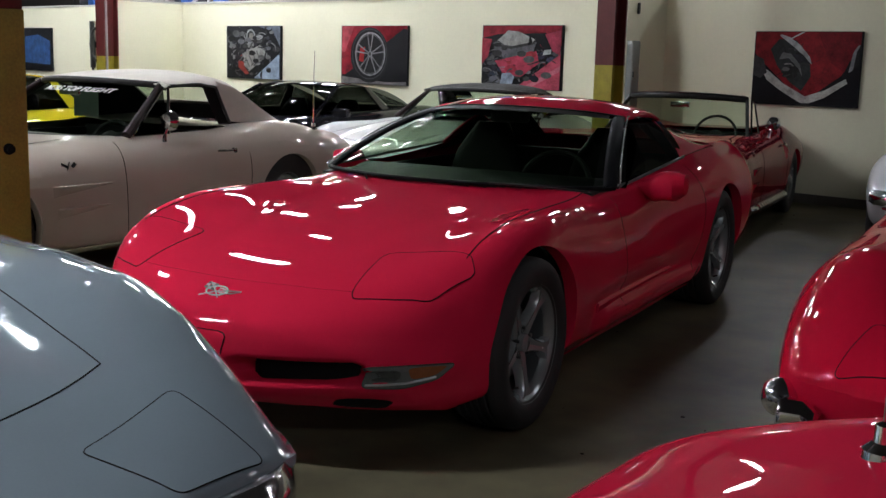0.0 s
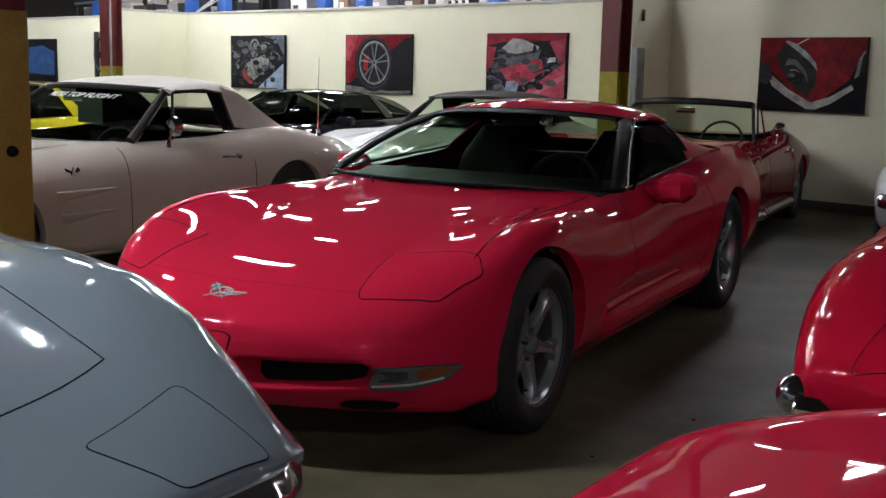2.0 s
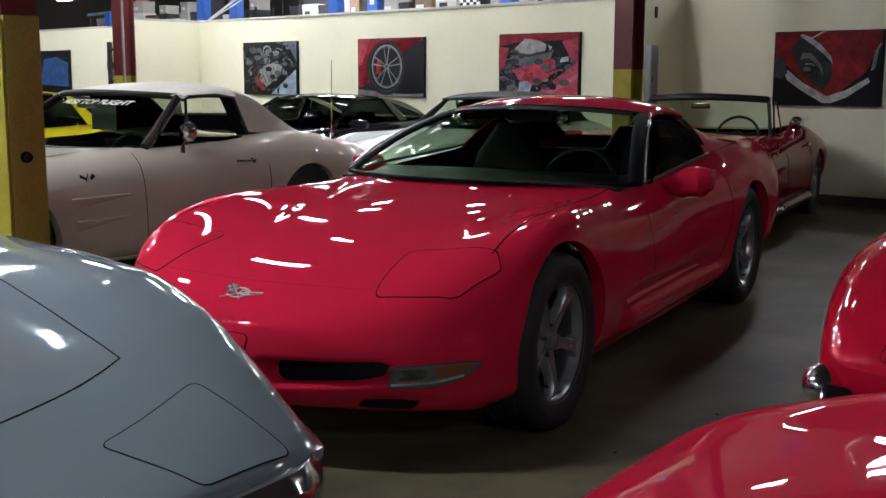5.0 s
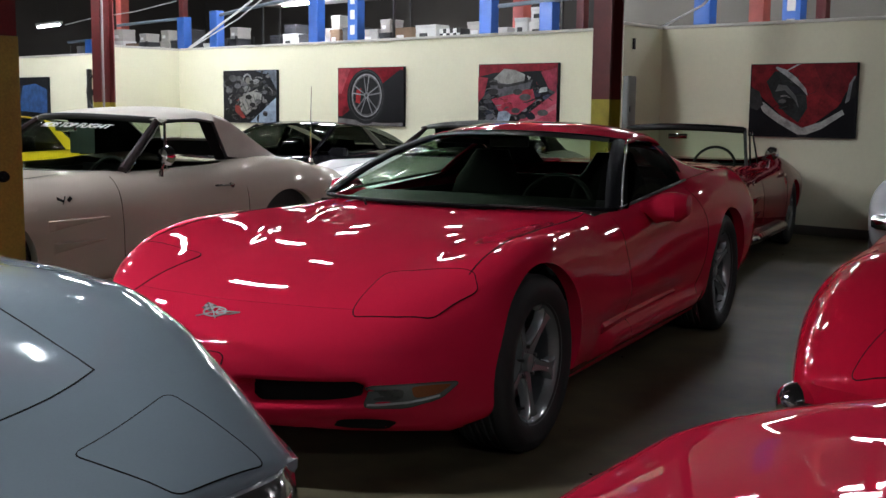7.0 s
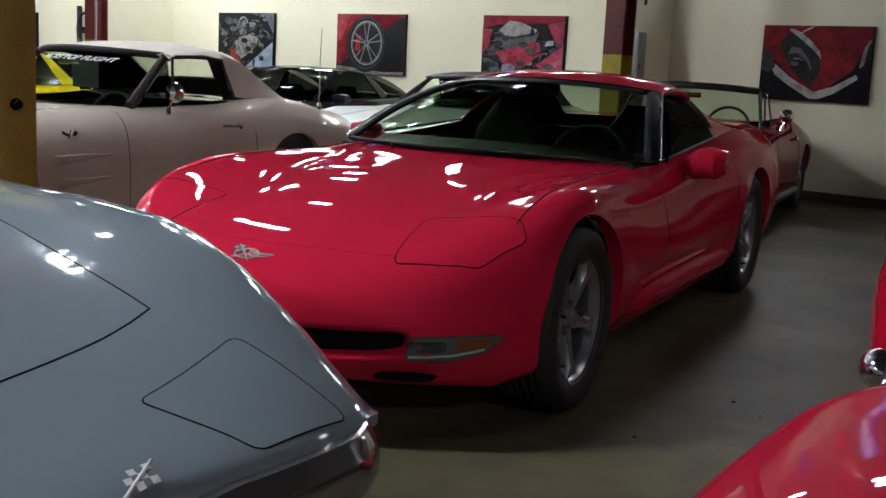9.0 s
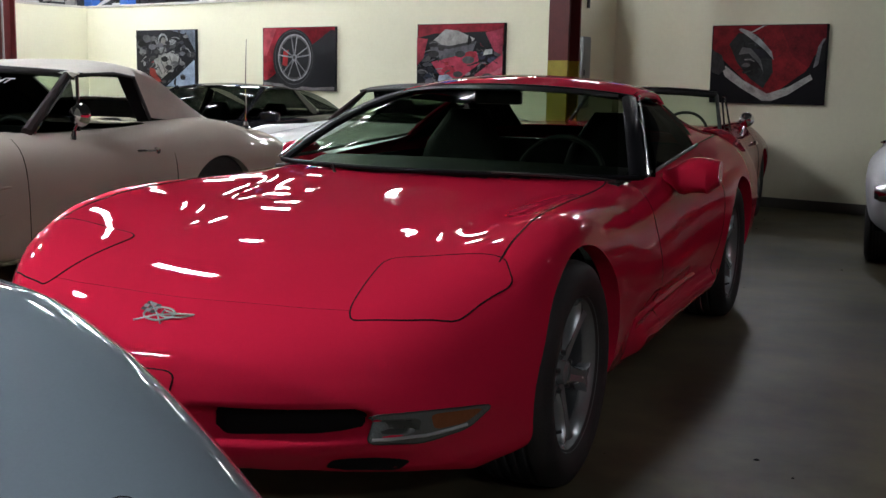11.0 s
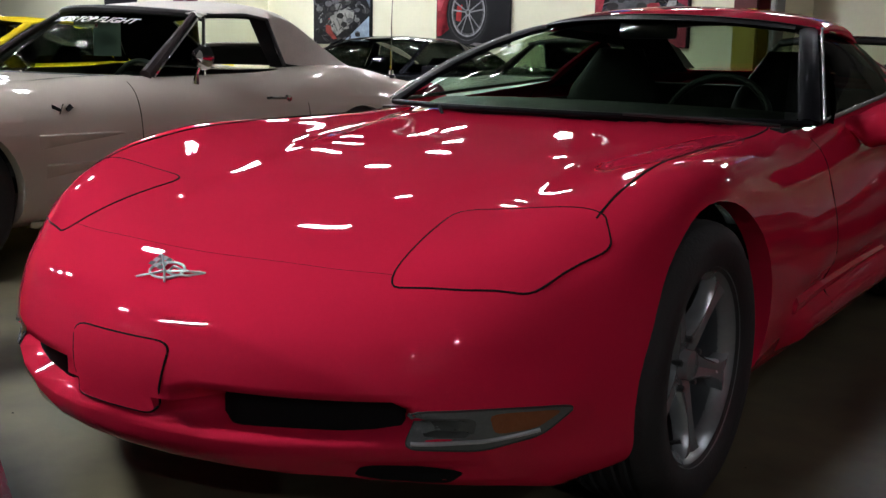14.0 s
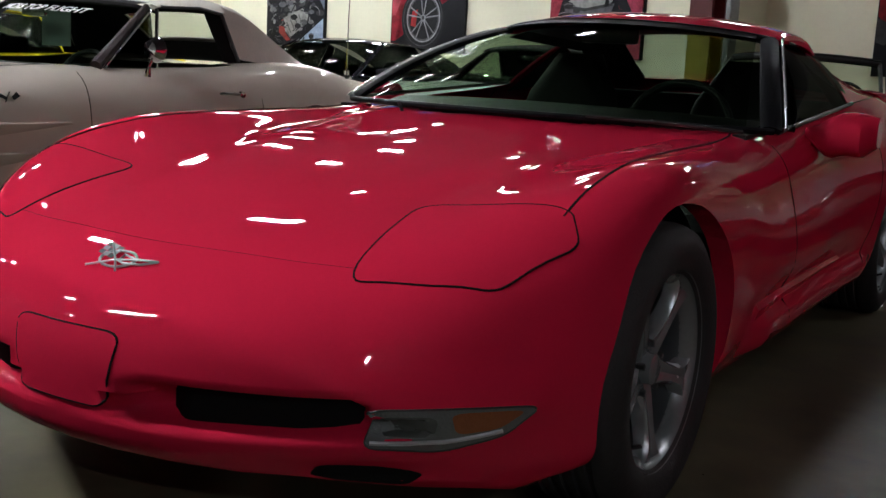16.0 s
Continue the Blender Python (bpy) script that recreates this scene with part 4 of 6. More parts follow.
CREST = {-0.55: (0.012, -0.008), -0.3: (0.028, 0.0), 0.0: (0.036, 0.0), 0.3: (0.038, 0.0), 0.6: (0.030, 0.0), 0.95: (0.0, 0.0), 1.4: (-0.055, -0.02), 1.8: (-0.05, -0.02), -0.77: (0.0, -0.014), -0.86: (0.0, -0.012)}
LIP = {-0.895: (0.016, 0.016), -0.888: (0.018, 0.022), -0.86: (0.010, 0.010)}
SHARP = [r if r[0] not in CREST else (*r[:4], r[4] + 0.055, r[5] + CREST[r[0]][0] - 0.008, r[6], r[7] + CREST[r[0]][1], *r[8:]) for r in OLD]
SHARP = [r if r[0] not in LIP else (r[0], r[1] + LIP[r[0]][0], r[2], r[3] + LIP[r[0]][0], r[4], r[5] + LIP[r[0]][0], r[6], r[7] + LIP[r[0]][1], r[8], r[9] + (LIP[r[0]][0] if r[0] == -0.895 else 0), r[10], r[11] + (LIP[r[0]][0] if r[0] == -0.895 else 0)) for r in SHARP]
old_me = mesh_of(car_shell(SHARP, (3,), old_bow, ((0, 0.335, 0.350), (2.489, 0.315, 0.345)), old_cockpit, per=6), "body", 32)
old_sk = Skin(old_me)
soft_me = mesh_of(car_shell(OLD, (), old_bow, ((0, 0.335, 0.350), (2.489, 0.315, 0.345)), old_cockpit, per=6), "body", 40)
soft_sk = Skin(soft_me)
HAUNCH = {1.8: (0.02, -0.010), 2.15: (0.03, -0.016), 2.45: (0.03, -0.010), 2.8: (0.03, -0.014), 3.15: (0.02, -0.022)}
LONG = [r if r[0] not in HAUNCH else (*r[:4], r[4] + HAUNCH[r[0]][0], r[5] + HAUNCH[r[0]][1], *r[6:]) for r in OLD]
long_me = mesh_of(car_shell(LONG, (), old_bow, ((0.0, 0.335, 0.350), (2.489, 0.315, 0.345)), old_cockpit, per=6), "body", 40)


LETTER_SHIFT = 0.22


def roadster(m, coat, label, top="down", trim=MAROONI, wheels="alloy", side_pipes=False, antenna=False, badge=True, lettering=False, front_bumper=True, frame_chrome=False, cloth=None, mirror=True, sharp=False, bumper_z=0.522, ball=False):
    """A two-seat roadster of the sixties, nose towards -y."""
    ob = empty("roadster", m, label=label, category="car")
    part("body", (old_me if sharp else long_me if lettering else soft_me).copy(), coat, ob)
    running_gear(ob, 2.489, (0.862, 0.868), (0.335, 0.20, 0.17), (0.335, 0.20, 0.17), wheels, R=(0.350, 0.350))
    K = old_sk if sharp else soft_sk
    bx = np.linspace(-1, 1, 17)
    low = [(0.665 * a, 0.86 + 0.30 * a * a, 0.838 - 0.012 * a * a) for a in bx]
    high = [(0.555 * a, 1.34 + 0.24 * a * a, 1.175 - 0.025 * a * a) for a in bx]
    part("windshield", sheet(low, high, 8, (0, -0.02, 0.01)), GLASS_G, ob, "curved green-tinted windshield")
    part("windshield_frame", join(tube(high, 0.022, 8), tube(low, 0.012, 8), *[tube([lerp(low[k], high[k], t) for t in (0, 0.33, 0.66, 1)], 0.017, 8) for k in (0, -1)]), CHROME if frame_chrome else BLACK, ob)
    if top == "down":
        part("header_rail", tube([(p[0], p[1] + 0.012, p[2] + 0.002) for p in high], 0.029, 8), PILLAR, ob, "black windshield header")
        part("header_trim", tube([(p[0] * 0.97, p[1] + 0.010, p[2] + 0.028) for p in high], 0.010, 6), CHROME, ob, "bright header strip")
    part("cabin_tub", join(box(-0.66, 0.9, 0.22, 0.66, 2.05, 0.30), box(-0.70, 0.95, 0.28, -0.66, 2.05, 0.80), box(0.66, 0.95, 0.28, 0.70, 2.05, 0.80), box(-0.66, 2.02, 0.28, 0.66, 2.07, 0.82)), trim, ob)
    part("dashboard", join(box(-0.66, 1.02, 0.60, 0.66, 1.16, 0.83, 0.04)), trim, ob)
    for s in (1, -1):
        seat(ob, s * 0.34, 1.66, 0.26, trim, 0.46)
        # headlight door, wiper, hood line, door line, handle, badge, bumper
        door = rounded([(s * 0.365, -0.825), (s * 0.660, -0.788), (s * 0.590, -0.600), (s * 0.360, -0.612)], 0.10, 4)
        if sharp:
            door = rounded([(s * 0.428, -0.836), (s * 0.650, -0.782), (s * 0.582, -0.546), (s * 0.320, -0.660)], 0.10, 4)
        hd = part("headlight_door", K.patch("top", door, 0.0015, 5), coat, ob, "closed rotating headlight door")
        part("shut_line", K.line("top", door, 0.0019, 0.0004, closed=True), MATT, hd)
        part("door_gap", K.line("side", spline([(0.985, 0.815), (0.96, 0.66), (0.965, 0.45), (0.985, 0.24)], 5), 0.0024, 0.0, s), MATT, ob)
        part("door_gap", K.line("side", spline([(2.05, 0.845), (2.06, 0.66), (2.055, 0.45), (2.03, 0.24)], 5), 0.0024, 0.0, s), MATT, ob)
        h = empty("door_handle", pose(0, -0.085 if lettering else 0, -0.01 if lettering else 0))
        h.parent = ob
        p = K.hit("side", 1.93, 0.728, 0.0, s)
        part("grip", tube([(p.x - s * 0.005, 1.86, 0.73), (p.x + s * 0.028, 1.875, 0.733), (p.x + s * 0.03, 1.97, 0.730), (p.x + s * 0.012, 1.985, 0.727)], 0.008, 8), CHROME, h, "chrome grip")
        part("button", lathe([(0, 0.02), (0.02, 0.018), (0.022, 0.001)], "x", 16), CHROME, h, at=pose(p.x, 2.005, 0.727, 0, 0, 0 if s > 0 else 180))
        for zz, y0, y1 in ((0.598, 0.42, 0.86), (0.470, 0.45, 0.84)):
            rows = []
            for t in np.linspace(0, 1, 14):
                y = y0 + (y1 - y0) * t
                z = zz - 0.006 * t
                q = K.hit("side", y, z, 0.0, s)
                r = K.hit("side", y, z - 0.05, 0.0, s)
                proud, hgt = 0.024 * (1 - t) ** 0.5 * min(1, t * 8), 0.052 * (1 - t) + 0.004
                rows.append([(q.x - s * 0.003, y, z + 0.006), (q.x + s * proud, y, z + 0.001), (q.x + s * proud, y, z - 0.003), (q.x + (r.x - q.x) * hgt / 0.05 + s * 0.002, y, z - hgt), (q.x + (r.x - q.x) * hgt / 0.05 - s * 0.004, y, z - hgt - 0.004)])
            part("fender_louvre", grid_mesh(rows), coat, ob)
        part("rocker_trim", join(box(min(s * 0.775, s * 0.80), 0.42, 0.185, max(s * 0.775, s * 0.80), 2.06, 0.235, 0.008)), CHROME if not side_pipes else BLACK, ob, "bright rocker moulding")
        if front_bumper:
            rows = []
            for t in np.linspace(0, 1, 20):
                x = (0.68 + 0.12 * t) if ball else 0.13 + (0.635 if sharp else 0.67) * t
                q = K.hit("front", s * min(x, 0.72), 0.560, 0.0)
                yy = q.y - (0.036 if sharp else 0.048) + 0.10 * max(0, (t - 0.80) / 0.2) ** 2
                hh = 0.056 * min(1, 0.5 + 1.4 * t) * (1 if t < 0.95 else 0.7)
                rows.append([(s * x, yy + dy, bumper_z + hh * v) for dy, v in ((0.05, 0.9), (0.012, 1.0), (-0.018, 0.5), (-0.024, -0.1), (-0.008, -0.8), (0.05, -1.0))])
            bm = grid_mesh(rows)
            bm.verts.ensure_lookup_table()
            bm.faces.new(bm.verts[:6])
            bm.faces.new(bm.verts[-6:])
            bmesh.ops.recalc_face_normals(bm, faces=bm.faces)
            part("front_bumper", bm, surface("dull_chrome", (0.50, 0.48, 0.47), rough=0.12, metal=0.95) if sharp else CHROME, ob, "chrome bumper half")
            if ball:
                part("bumper_end", lathe([(-0.055, 0.002), (-0.05, 0.022), (-0.03, 0.044), (0.0, 0.054), (0.03, 0.046), (0.055, 0.03), (0.075, 0.002)], "y", 24), CHROME, ob, "rounded chrome bumper end", at=pose(s * 0.794, -0.715, 0.503))
        rows = []
        for t in np.linspace(0, 1, 12):
            x = 0.30 + 0.50 * t
            q = K.hit("rear", s * min(x, 0.72), 0.56, 0.0)
            yy = q.y + 0.05 - 0.22 * max(0, t - 0.8)
            rows.append([(s * x, yy + dy, 0.50 + 0.045 * v) for dy, v in ((-0.05, 1.0), (-0.01, 0.9), (0.014, 0.3), (0.014, -0.3), (-0.05, -1.0))])
        part("rear_bumper", grid_mesh(rows), CHROME, ob)
        if badge:
            b = empty("fender_badge", pose(s * 0.014, -0.04, -0.016) if lettering else pose(0, 0, 0))
            b.parent = ob
            for k in (1, -1):
                part("flag", K.patch("side", [(0.60 + k * 0.010, 0.722), (0.60 + k * 0.045, 0.742), (0.60 + k * 0.054, 0.726), (0.60 + k * 0.018, 0.708)][::k * s], 0.005, 2, s), CHROME, b)
            part("staff", K.line("side", [(0.57, 0.70), (0.61, 0.74)], 0.004, 0.006, s), CHROME, b)
        # tail lamps
        for xx in (0.42, 0.60):
            q = K.hit("rear", s * xx, 0.62, 0.0)
            part("tail_lamp", lathe([(0.0, 0.055), (0.012, 0.05), (0.02, 0.03), (0.022, 0.001)], "y", 20), surface("red_lens", (0.25, 0.004, 0.004), rough=0.35), ob, at=pose(q.x, q.y - 0.005, q.z))
        wp = [(s * 0.10 + 0.10, 0.80, 0.852), (s * 0.10 + 0.02, 0.90, 0.872), (s * 0.10 - 0.28, 1.02, 0.93)]
        part("wiper", tube(wp, 0.006, 6), CHROME, ob)
        if side_pipes:
            part("side_pipe", join(tube([(s * 0.84, 0.50, 0.235), (s * 0.865, 0.62, 0.235), (s * 0.865, 2.02, 0.225), (s * 0.85, 2.12, 0.22)], 0.042, 12), *[tube([(s * 0.868, 0.70 + 0.1 * k, 0.24), (s * 0.868, 0.735 + 0.1 * k, 0.24)], 0.049, 12) for k in range(13)]), CHROME, ob, "chrome side exhaust pipe")
    hl = spline([(0.507, -0.380), (0.506, -0.32), (0.506, -0.16), (0.514, 0.17), (0.52, 0.80)], 6)
    part("hood_gap", K.line("top", hl, 0.0019, 0.0), MATT, ob)
    part("hood_gap", K.line("top", [(-x, y) for x, y in hl], 0.0019, 0.0), MATT, ob)
    part("hood_gap", K.line("top", [(-0.507 + 1.014 * k / 40, -0.380 - 0.220 * (1 - abs(-1 + k / 20))) for k in range(41)], 0.0024, 0.0), MATT, ob)
    if badge:
        bx0, by0 = (0.212, -0.874) if sharp else (0.0, -0.78)
        e = empty("nose_badge", pose(0, 0, 0))
        e.parent = ob
        for i in range(4):
            for j in range(3):
                a, b = bx0 - 0.024 + 0.013 * i, by0 + 0.013 * j + 0.003 * i
                part("check", K.patch("top", [(a, b), (a + 0.014, b + 0.002), (a + 0.014, b + 0.014), (a, b + 0.012)], 0.006, 1), surface("flag_silver", (0.62, 0.62, 0.62), rough=0.4, metal=0.3) if (i + j) % 2 else coat, e)
        part("staff", K.line("top", [(bx0 - 0.04, by0 - 0.004), (bx0 + 0.035, by0 + 0.05)], 0.003, 0.008), surface("flag_silver", (0.62, 0.62, 0.62)), e)
    # door mirror on the driver's side
    if mirror:
        mm = empty("door_mirror", pose(0.775, 1.36, 0.803) if lettering else pose(0.80, 1.42, 0.815))
        mm.parent = ob
        part("stalk", tube([(0, 0, 0), (0.01, 0.0, 0.05), (0.02, 0.01, 0.085)], [0.018, 0.009, 0.008], 8), CHROME, mm, "chrome stalk")
        part("head", lathe([(-0.045, 0.004), (-0.036, 0.042), (-0.006, 0.062), (0.014, 0.064), (0.016, 0.001)], "y", 24), CHROME, mm, "round chrome mirror head", at=pose(0.03, 0.02, 0.132))
    part("vent_window_frame", tube([(0.70, 1.16, 0.83), (0.61, 1.52, 1.13), (0.63, 1.545, 1.14), (0.705, 1.475, 0.84)], 0.009, 6), CHROME, ob)
    part("rear_view_mirror", box(-0.09, 1.30, 1.07, 0.09, 1.325, 1.12, 0.012), CHROME, ob)
    steering_wheel(ob, 0.34, 1.32, 0.82 if top == "down" else 0.73, BLACK, 0.19)
    if top == "up":
        sx = np.linspace(-1, 1, 25)

        def rib(y, zc, hw, zs, zb):
            """One hoop of the soft top."""
            return [((hw + 0.055 * max(0, (abs(a) - 0.8) / 0.2)) * max(-1, min(1, a / 0.82)), y, (zc - (zc - zs) * (abs(a) / 0.82) ** 2.6) if abs(a) <= 0.82 else zs + (zb - zs) * (abs(a) - 0.82) / 0.18) for a in sx]

        hoops = [rib(1.56, 1.188, 0.56, 1.160, 1.148), rib(1.70, 1.214, 0.575, 1.180, 1.158), rib(1.85, 1.230, 0.585, 1.190, 1.155), rib(1.99, 1.236, 0.59, 1.186, 1.14)]
        sec = [rib(1.99, 1.236, 0.59, 1.186, 1.14), rib(2.06, 1.232, 0.596, 1.178, 0.93), rib(2.20, 1.196, 0.607, 1.135, 0.888), rib(2.42, 1.040, 0.625, 0.995, 0.878), rib(2.61, 0.890, 0.645, 0.880, 0.868)]
        rows = []
        for A in (hoops, sec):
            cols = list(zip(*A))
            sm = [spline(c, 5) for c in cols]
            rows += [list(r) for r in zip(*[[tuple(p) for p in c] for c in sm])]
        # the header follows the windshield
        rows[0:1] = [[(x, y - 0.22 * (1 - min(1, abs(x) / 0.56) ** 2), z - 0.015) for x, y, z in rows[0]], rows[0]]
        bm = grid_mesh(rows)
        win = [f for f in bm.faces if abs(f.calc_center_median().x) < 0.42 and 2.24 < f.calc_center_median().y < 2.46 and f.calc_center_median().z > 1.00]
        bmesh.ops.delete(bm, geom=win, context="FACES")
        lin = bm.copy()
        for v in lin.verts:
            v.co = Vector((v.co.x * 0.975, v.co.y, v.co.z - 0.018))
        tp = part("soft_top", thicken(bm, -0.008), cloth or CANVAS_TOP, ob, "raised canvas soft top")
        part("lining", lin, MATT, tp, "black inner lining")
        part("rear_window", grid_mesh([[(a, 2.225, 1.180 - 0.06 * a * a) for a in np.linspace(-0.44, 0.44, 9)], [(a, 2.48, 0.995 - 0.04 * a * a) for a in np.linspace(-0.44, 0.44, 9)]]), GLASS_C, tp)
        for s in (1, -1):
            part("seam", tube([(s * 0.612, 1.58, 1.152), (s * 0.64, 1.82, 1.160), (s * 0.646, 1.97, 1.140), (s * 0.654, 2.02, 1.03), (s * 0.672, 2.08, 0.885)], 0.010, 6), BLACK, tp, "dark weather strip")
            part("window_lining", sheet([(s * 0.622, 1.86, 1.150), (s * 0.635, 1.92, 1.02), (s * 0.652, 1.99, 0.88)], [(s * 0.632, 1.99, 1.145), (s * 0.645, 2.03, 1.03), (s * 0.662, 2.10, 0.88)], 3), MATT, tp, "black edge of the side curtain")
            part("header_seal", tube([(s * 0.550, 1.55, 1.150), (s * 0.63, 1.33, 0.995), (s * 0.70, 1.12, 0.845)], [0.018, 0.024, 0.030], 8), surface("dark_trim_maroon", (0.022, 0.012, 0.012), rough=0.6, spec=0.2), ob)
            part("rear_pillar_lining", sheet([(s * 0.60, 2.03, 1.11), (s * 0.64, 2.14, 0.85)], [(s * 0.60, 2.38, 0.98), (s * 0.64, 2.46, 0.86)], 4), MATT, tp)
    if lettering:
        for s in (1, -1):
            part("vent_window", grid_mesh([[(s * 0.70, 1.17, 0.835), (s * 0.70, 1.18, 0.837)], [(s * 0.655, 1.345, 0.985), (s * 0.70, 1.40, 0.838)], [(s * 0.612, 1.52, 1.125), (s * 0.70, 1.475, 0.842)]]), glass("dark_vent_glass", (0.10, 0.11, 0.10), 0.10), ob, "dark vent window")
        part("hanging_card", box(-0.10, 1.43, 0.925, 0.125, 1.434, 1.115), surface("dark_card", (0.10, 0.125, 0.115), rough=0.5), ob, "dark printed card hung behind the windshield")
    if antenna:
        rod = 0.60 if top == "up" else 0.85
        q = K.hit("top", *((0.72, 2.96) if top == "up" else (0.45, 3.11)), 0.0)
        an = empty("antenna", pose(q.x, q.y, q.z))
        an.parent = ob
        part("antenna_base", lathe([(-0.004, 0.032), (0.008, 0.030), (0.02, 0.016), (0.045, 0.014), (0.05, 0.004)], "z", 18), CHROME, an, "chrome antenna base")
        part("rod", tube([(0, 0, 0.045), (0, 0, rod * 0.6), (0.0, 0.01, rod)], [0.004, 0.003, 0.002], 6), CHROME, an)
    if lettering:
        me = text_mesh("NCRS TOP FLIGHT", 0.060)
        t = part("windshield_lettering", me, WHITE, ob, "white award lettering across the top of the windshield", smooth=None)
        for v in me.vertices:
            a = v.co.x / 0.58 + LETTER_SHIFT
            s0 = 0.80 + v.co.y / 0.50
            lo = Vector((0.665 * a, 0.86 + 0.30 * a * a, 0.838 - 0.012 * a * a))
            hi = Vector((0.555 * a, 1.34 + 0.24 * a * a, 1.175 - 0.025 * a * a))
            w = 4 * s0 * (1 - s0)
            p = lo.lerp(hi, s0)
            v.co = Vector((p.x, p.y - 0.02 * w - 0.006 + v.co.z, p.z + 0.01 * w + 0.003))
    return ob


roadster(pose(-3.21, 0.225, 0), IVORY, "ivory sixties roadster with a raised canvas soft top and black cabin", top="up", lettering=True, antenna=True, trim=INTER).scale = (1, 1.08, 1)
roadster(pose(0.228, -2.312, 0, 0, 0, 69.27), GREY, "blue-grey sixties sports car with closed headlight doors and chrome bumper", mirror=False, sharp=True, bumper_z=0.545).scale = (0.950, 1.100, 0.945)
roadster(pose(-0.33, 4.80, 0, 0, 0, 2), RED_D, "dark red open sixties roadster with black cabin and chrome side pipes", trim=INTER, side_pipes=True).scale = (0.97, 1, 0.95)
roadster(pose(2.76, -0.05, 0), RED_B, "red sixties roadster with rounded nose and chrome bumper", trim=INTER, bumper_z=0.47, ball=True, wheels="dark")
roadster(pose(5.455, -2.475, 0, 0, 0, 90), RED, "red sixties roadster with a chrome antenna on its rear deck", trim=INTER, antenna=True)
roadster(pose(2.31, 5.05, 0), SILVER, "silver sixties roadster parked near the wall", trim=INTER)
roadster(pose(-2.80, 5.25, 0), PALE, "pale silver roadster with a raised black soft top", trim=INTER, top="up", cloth=surface("black_canvas", (0.012, 0.012, 0.012), rough=0.8, bump=0.3, bump_scale=220)).scale = (1, 1, 0.92)


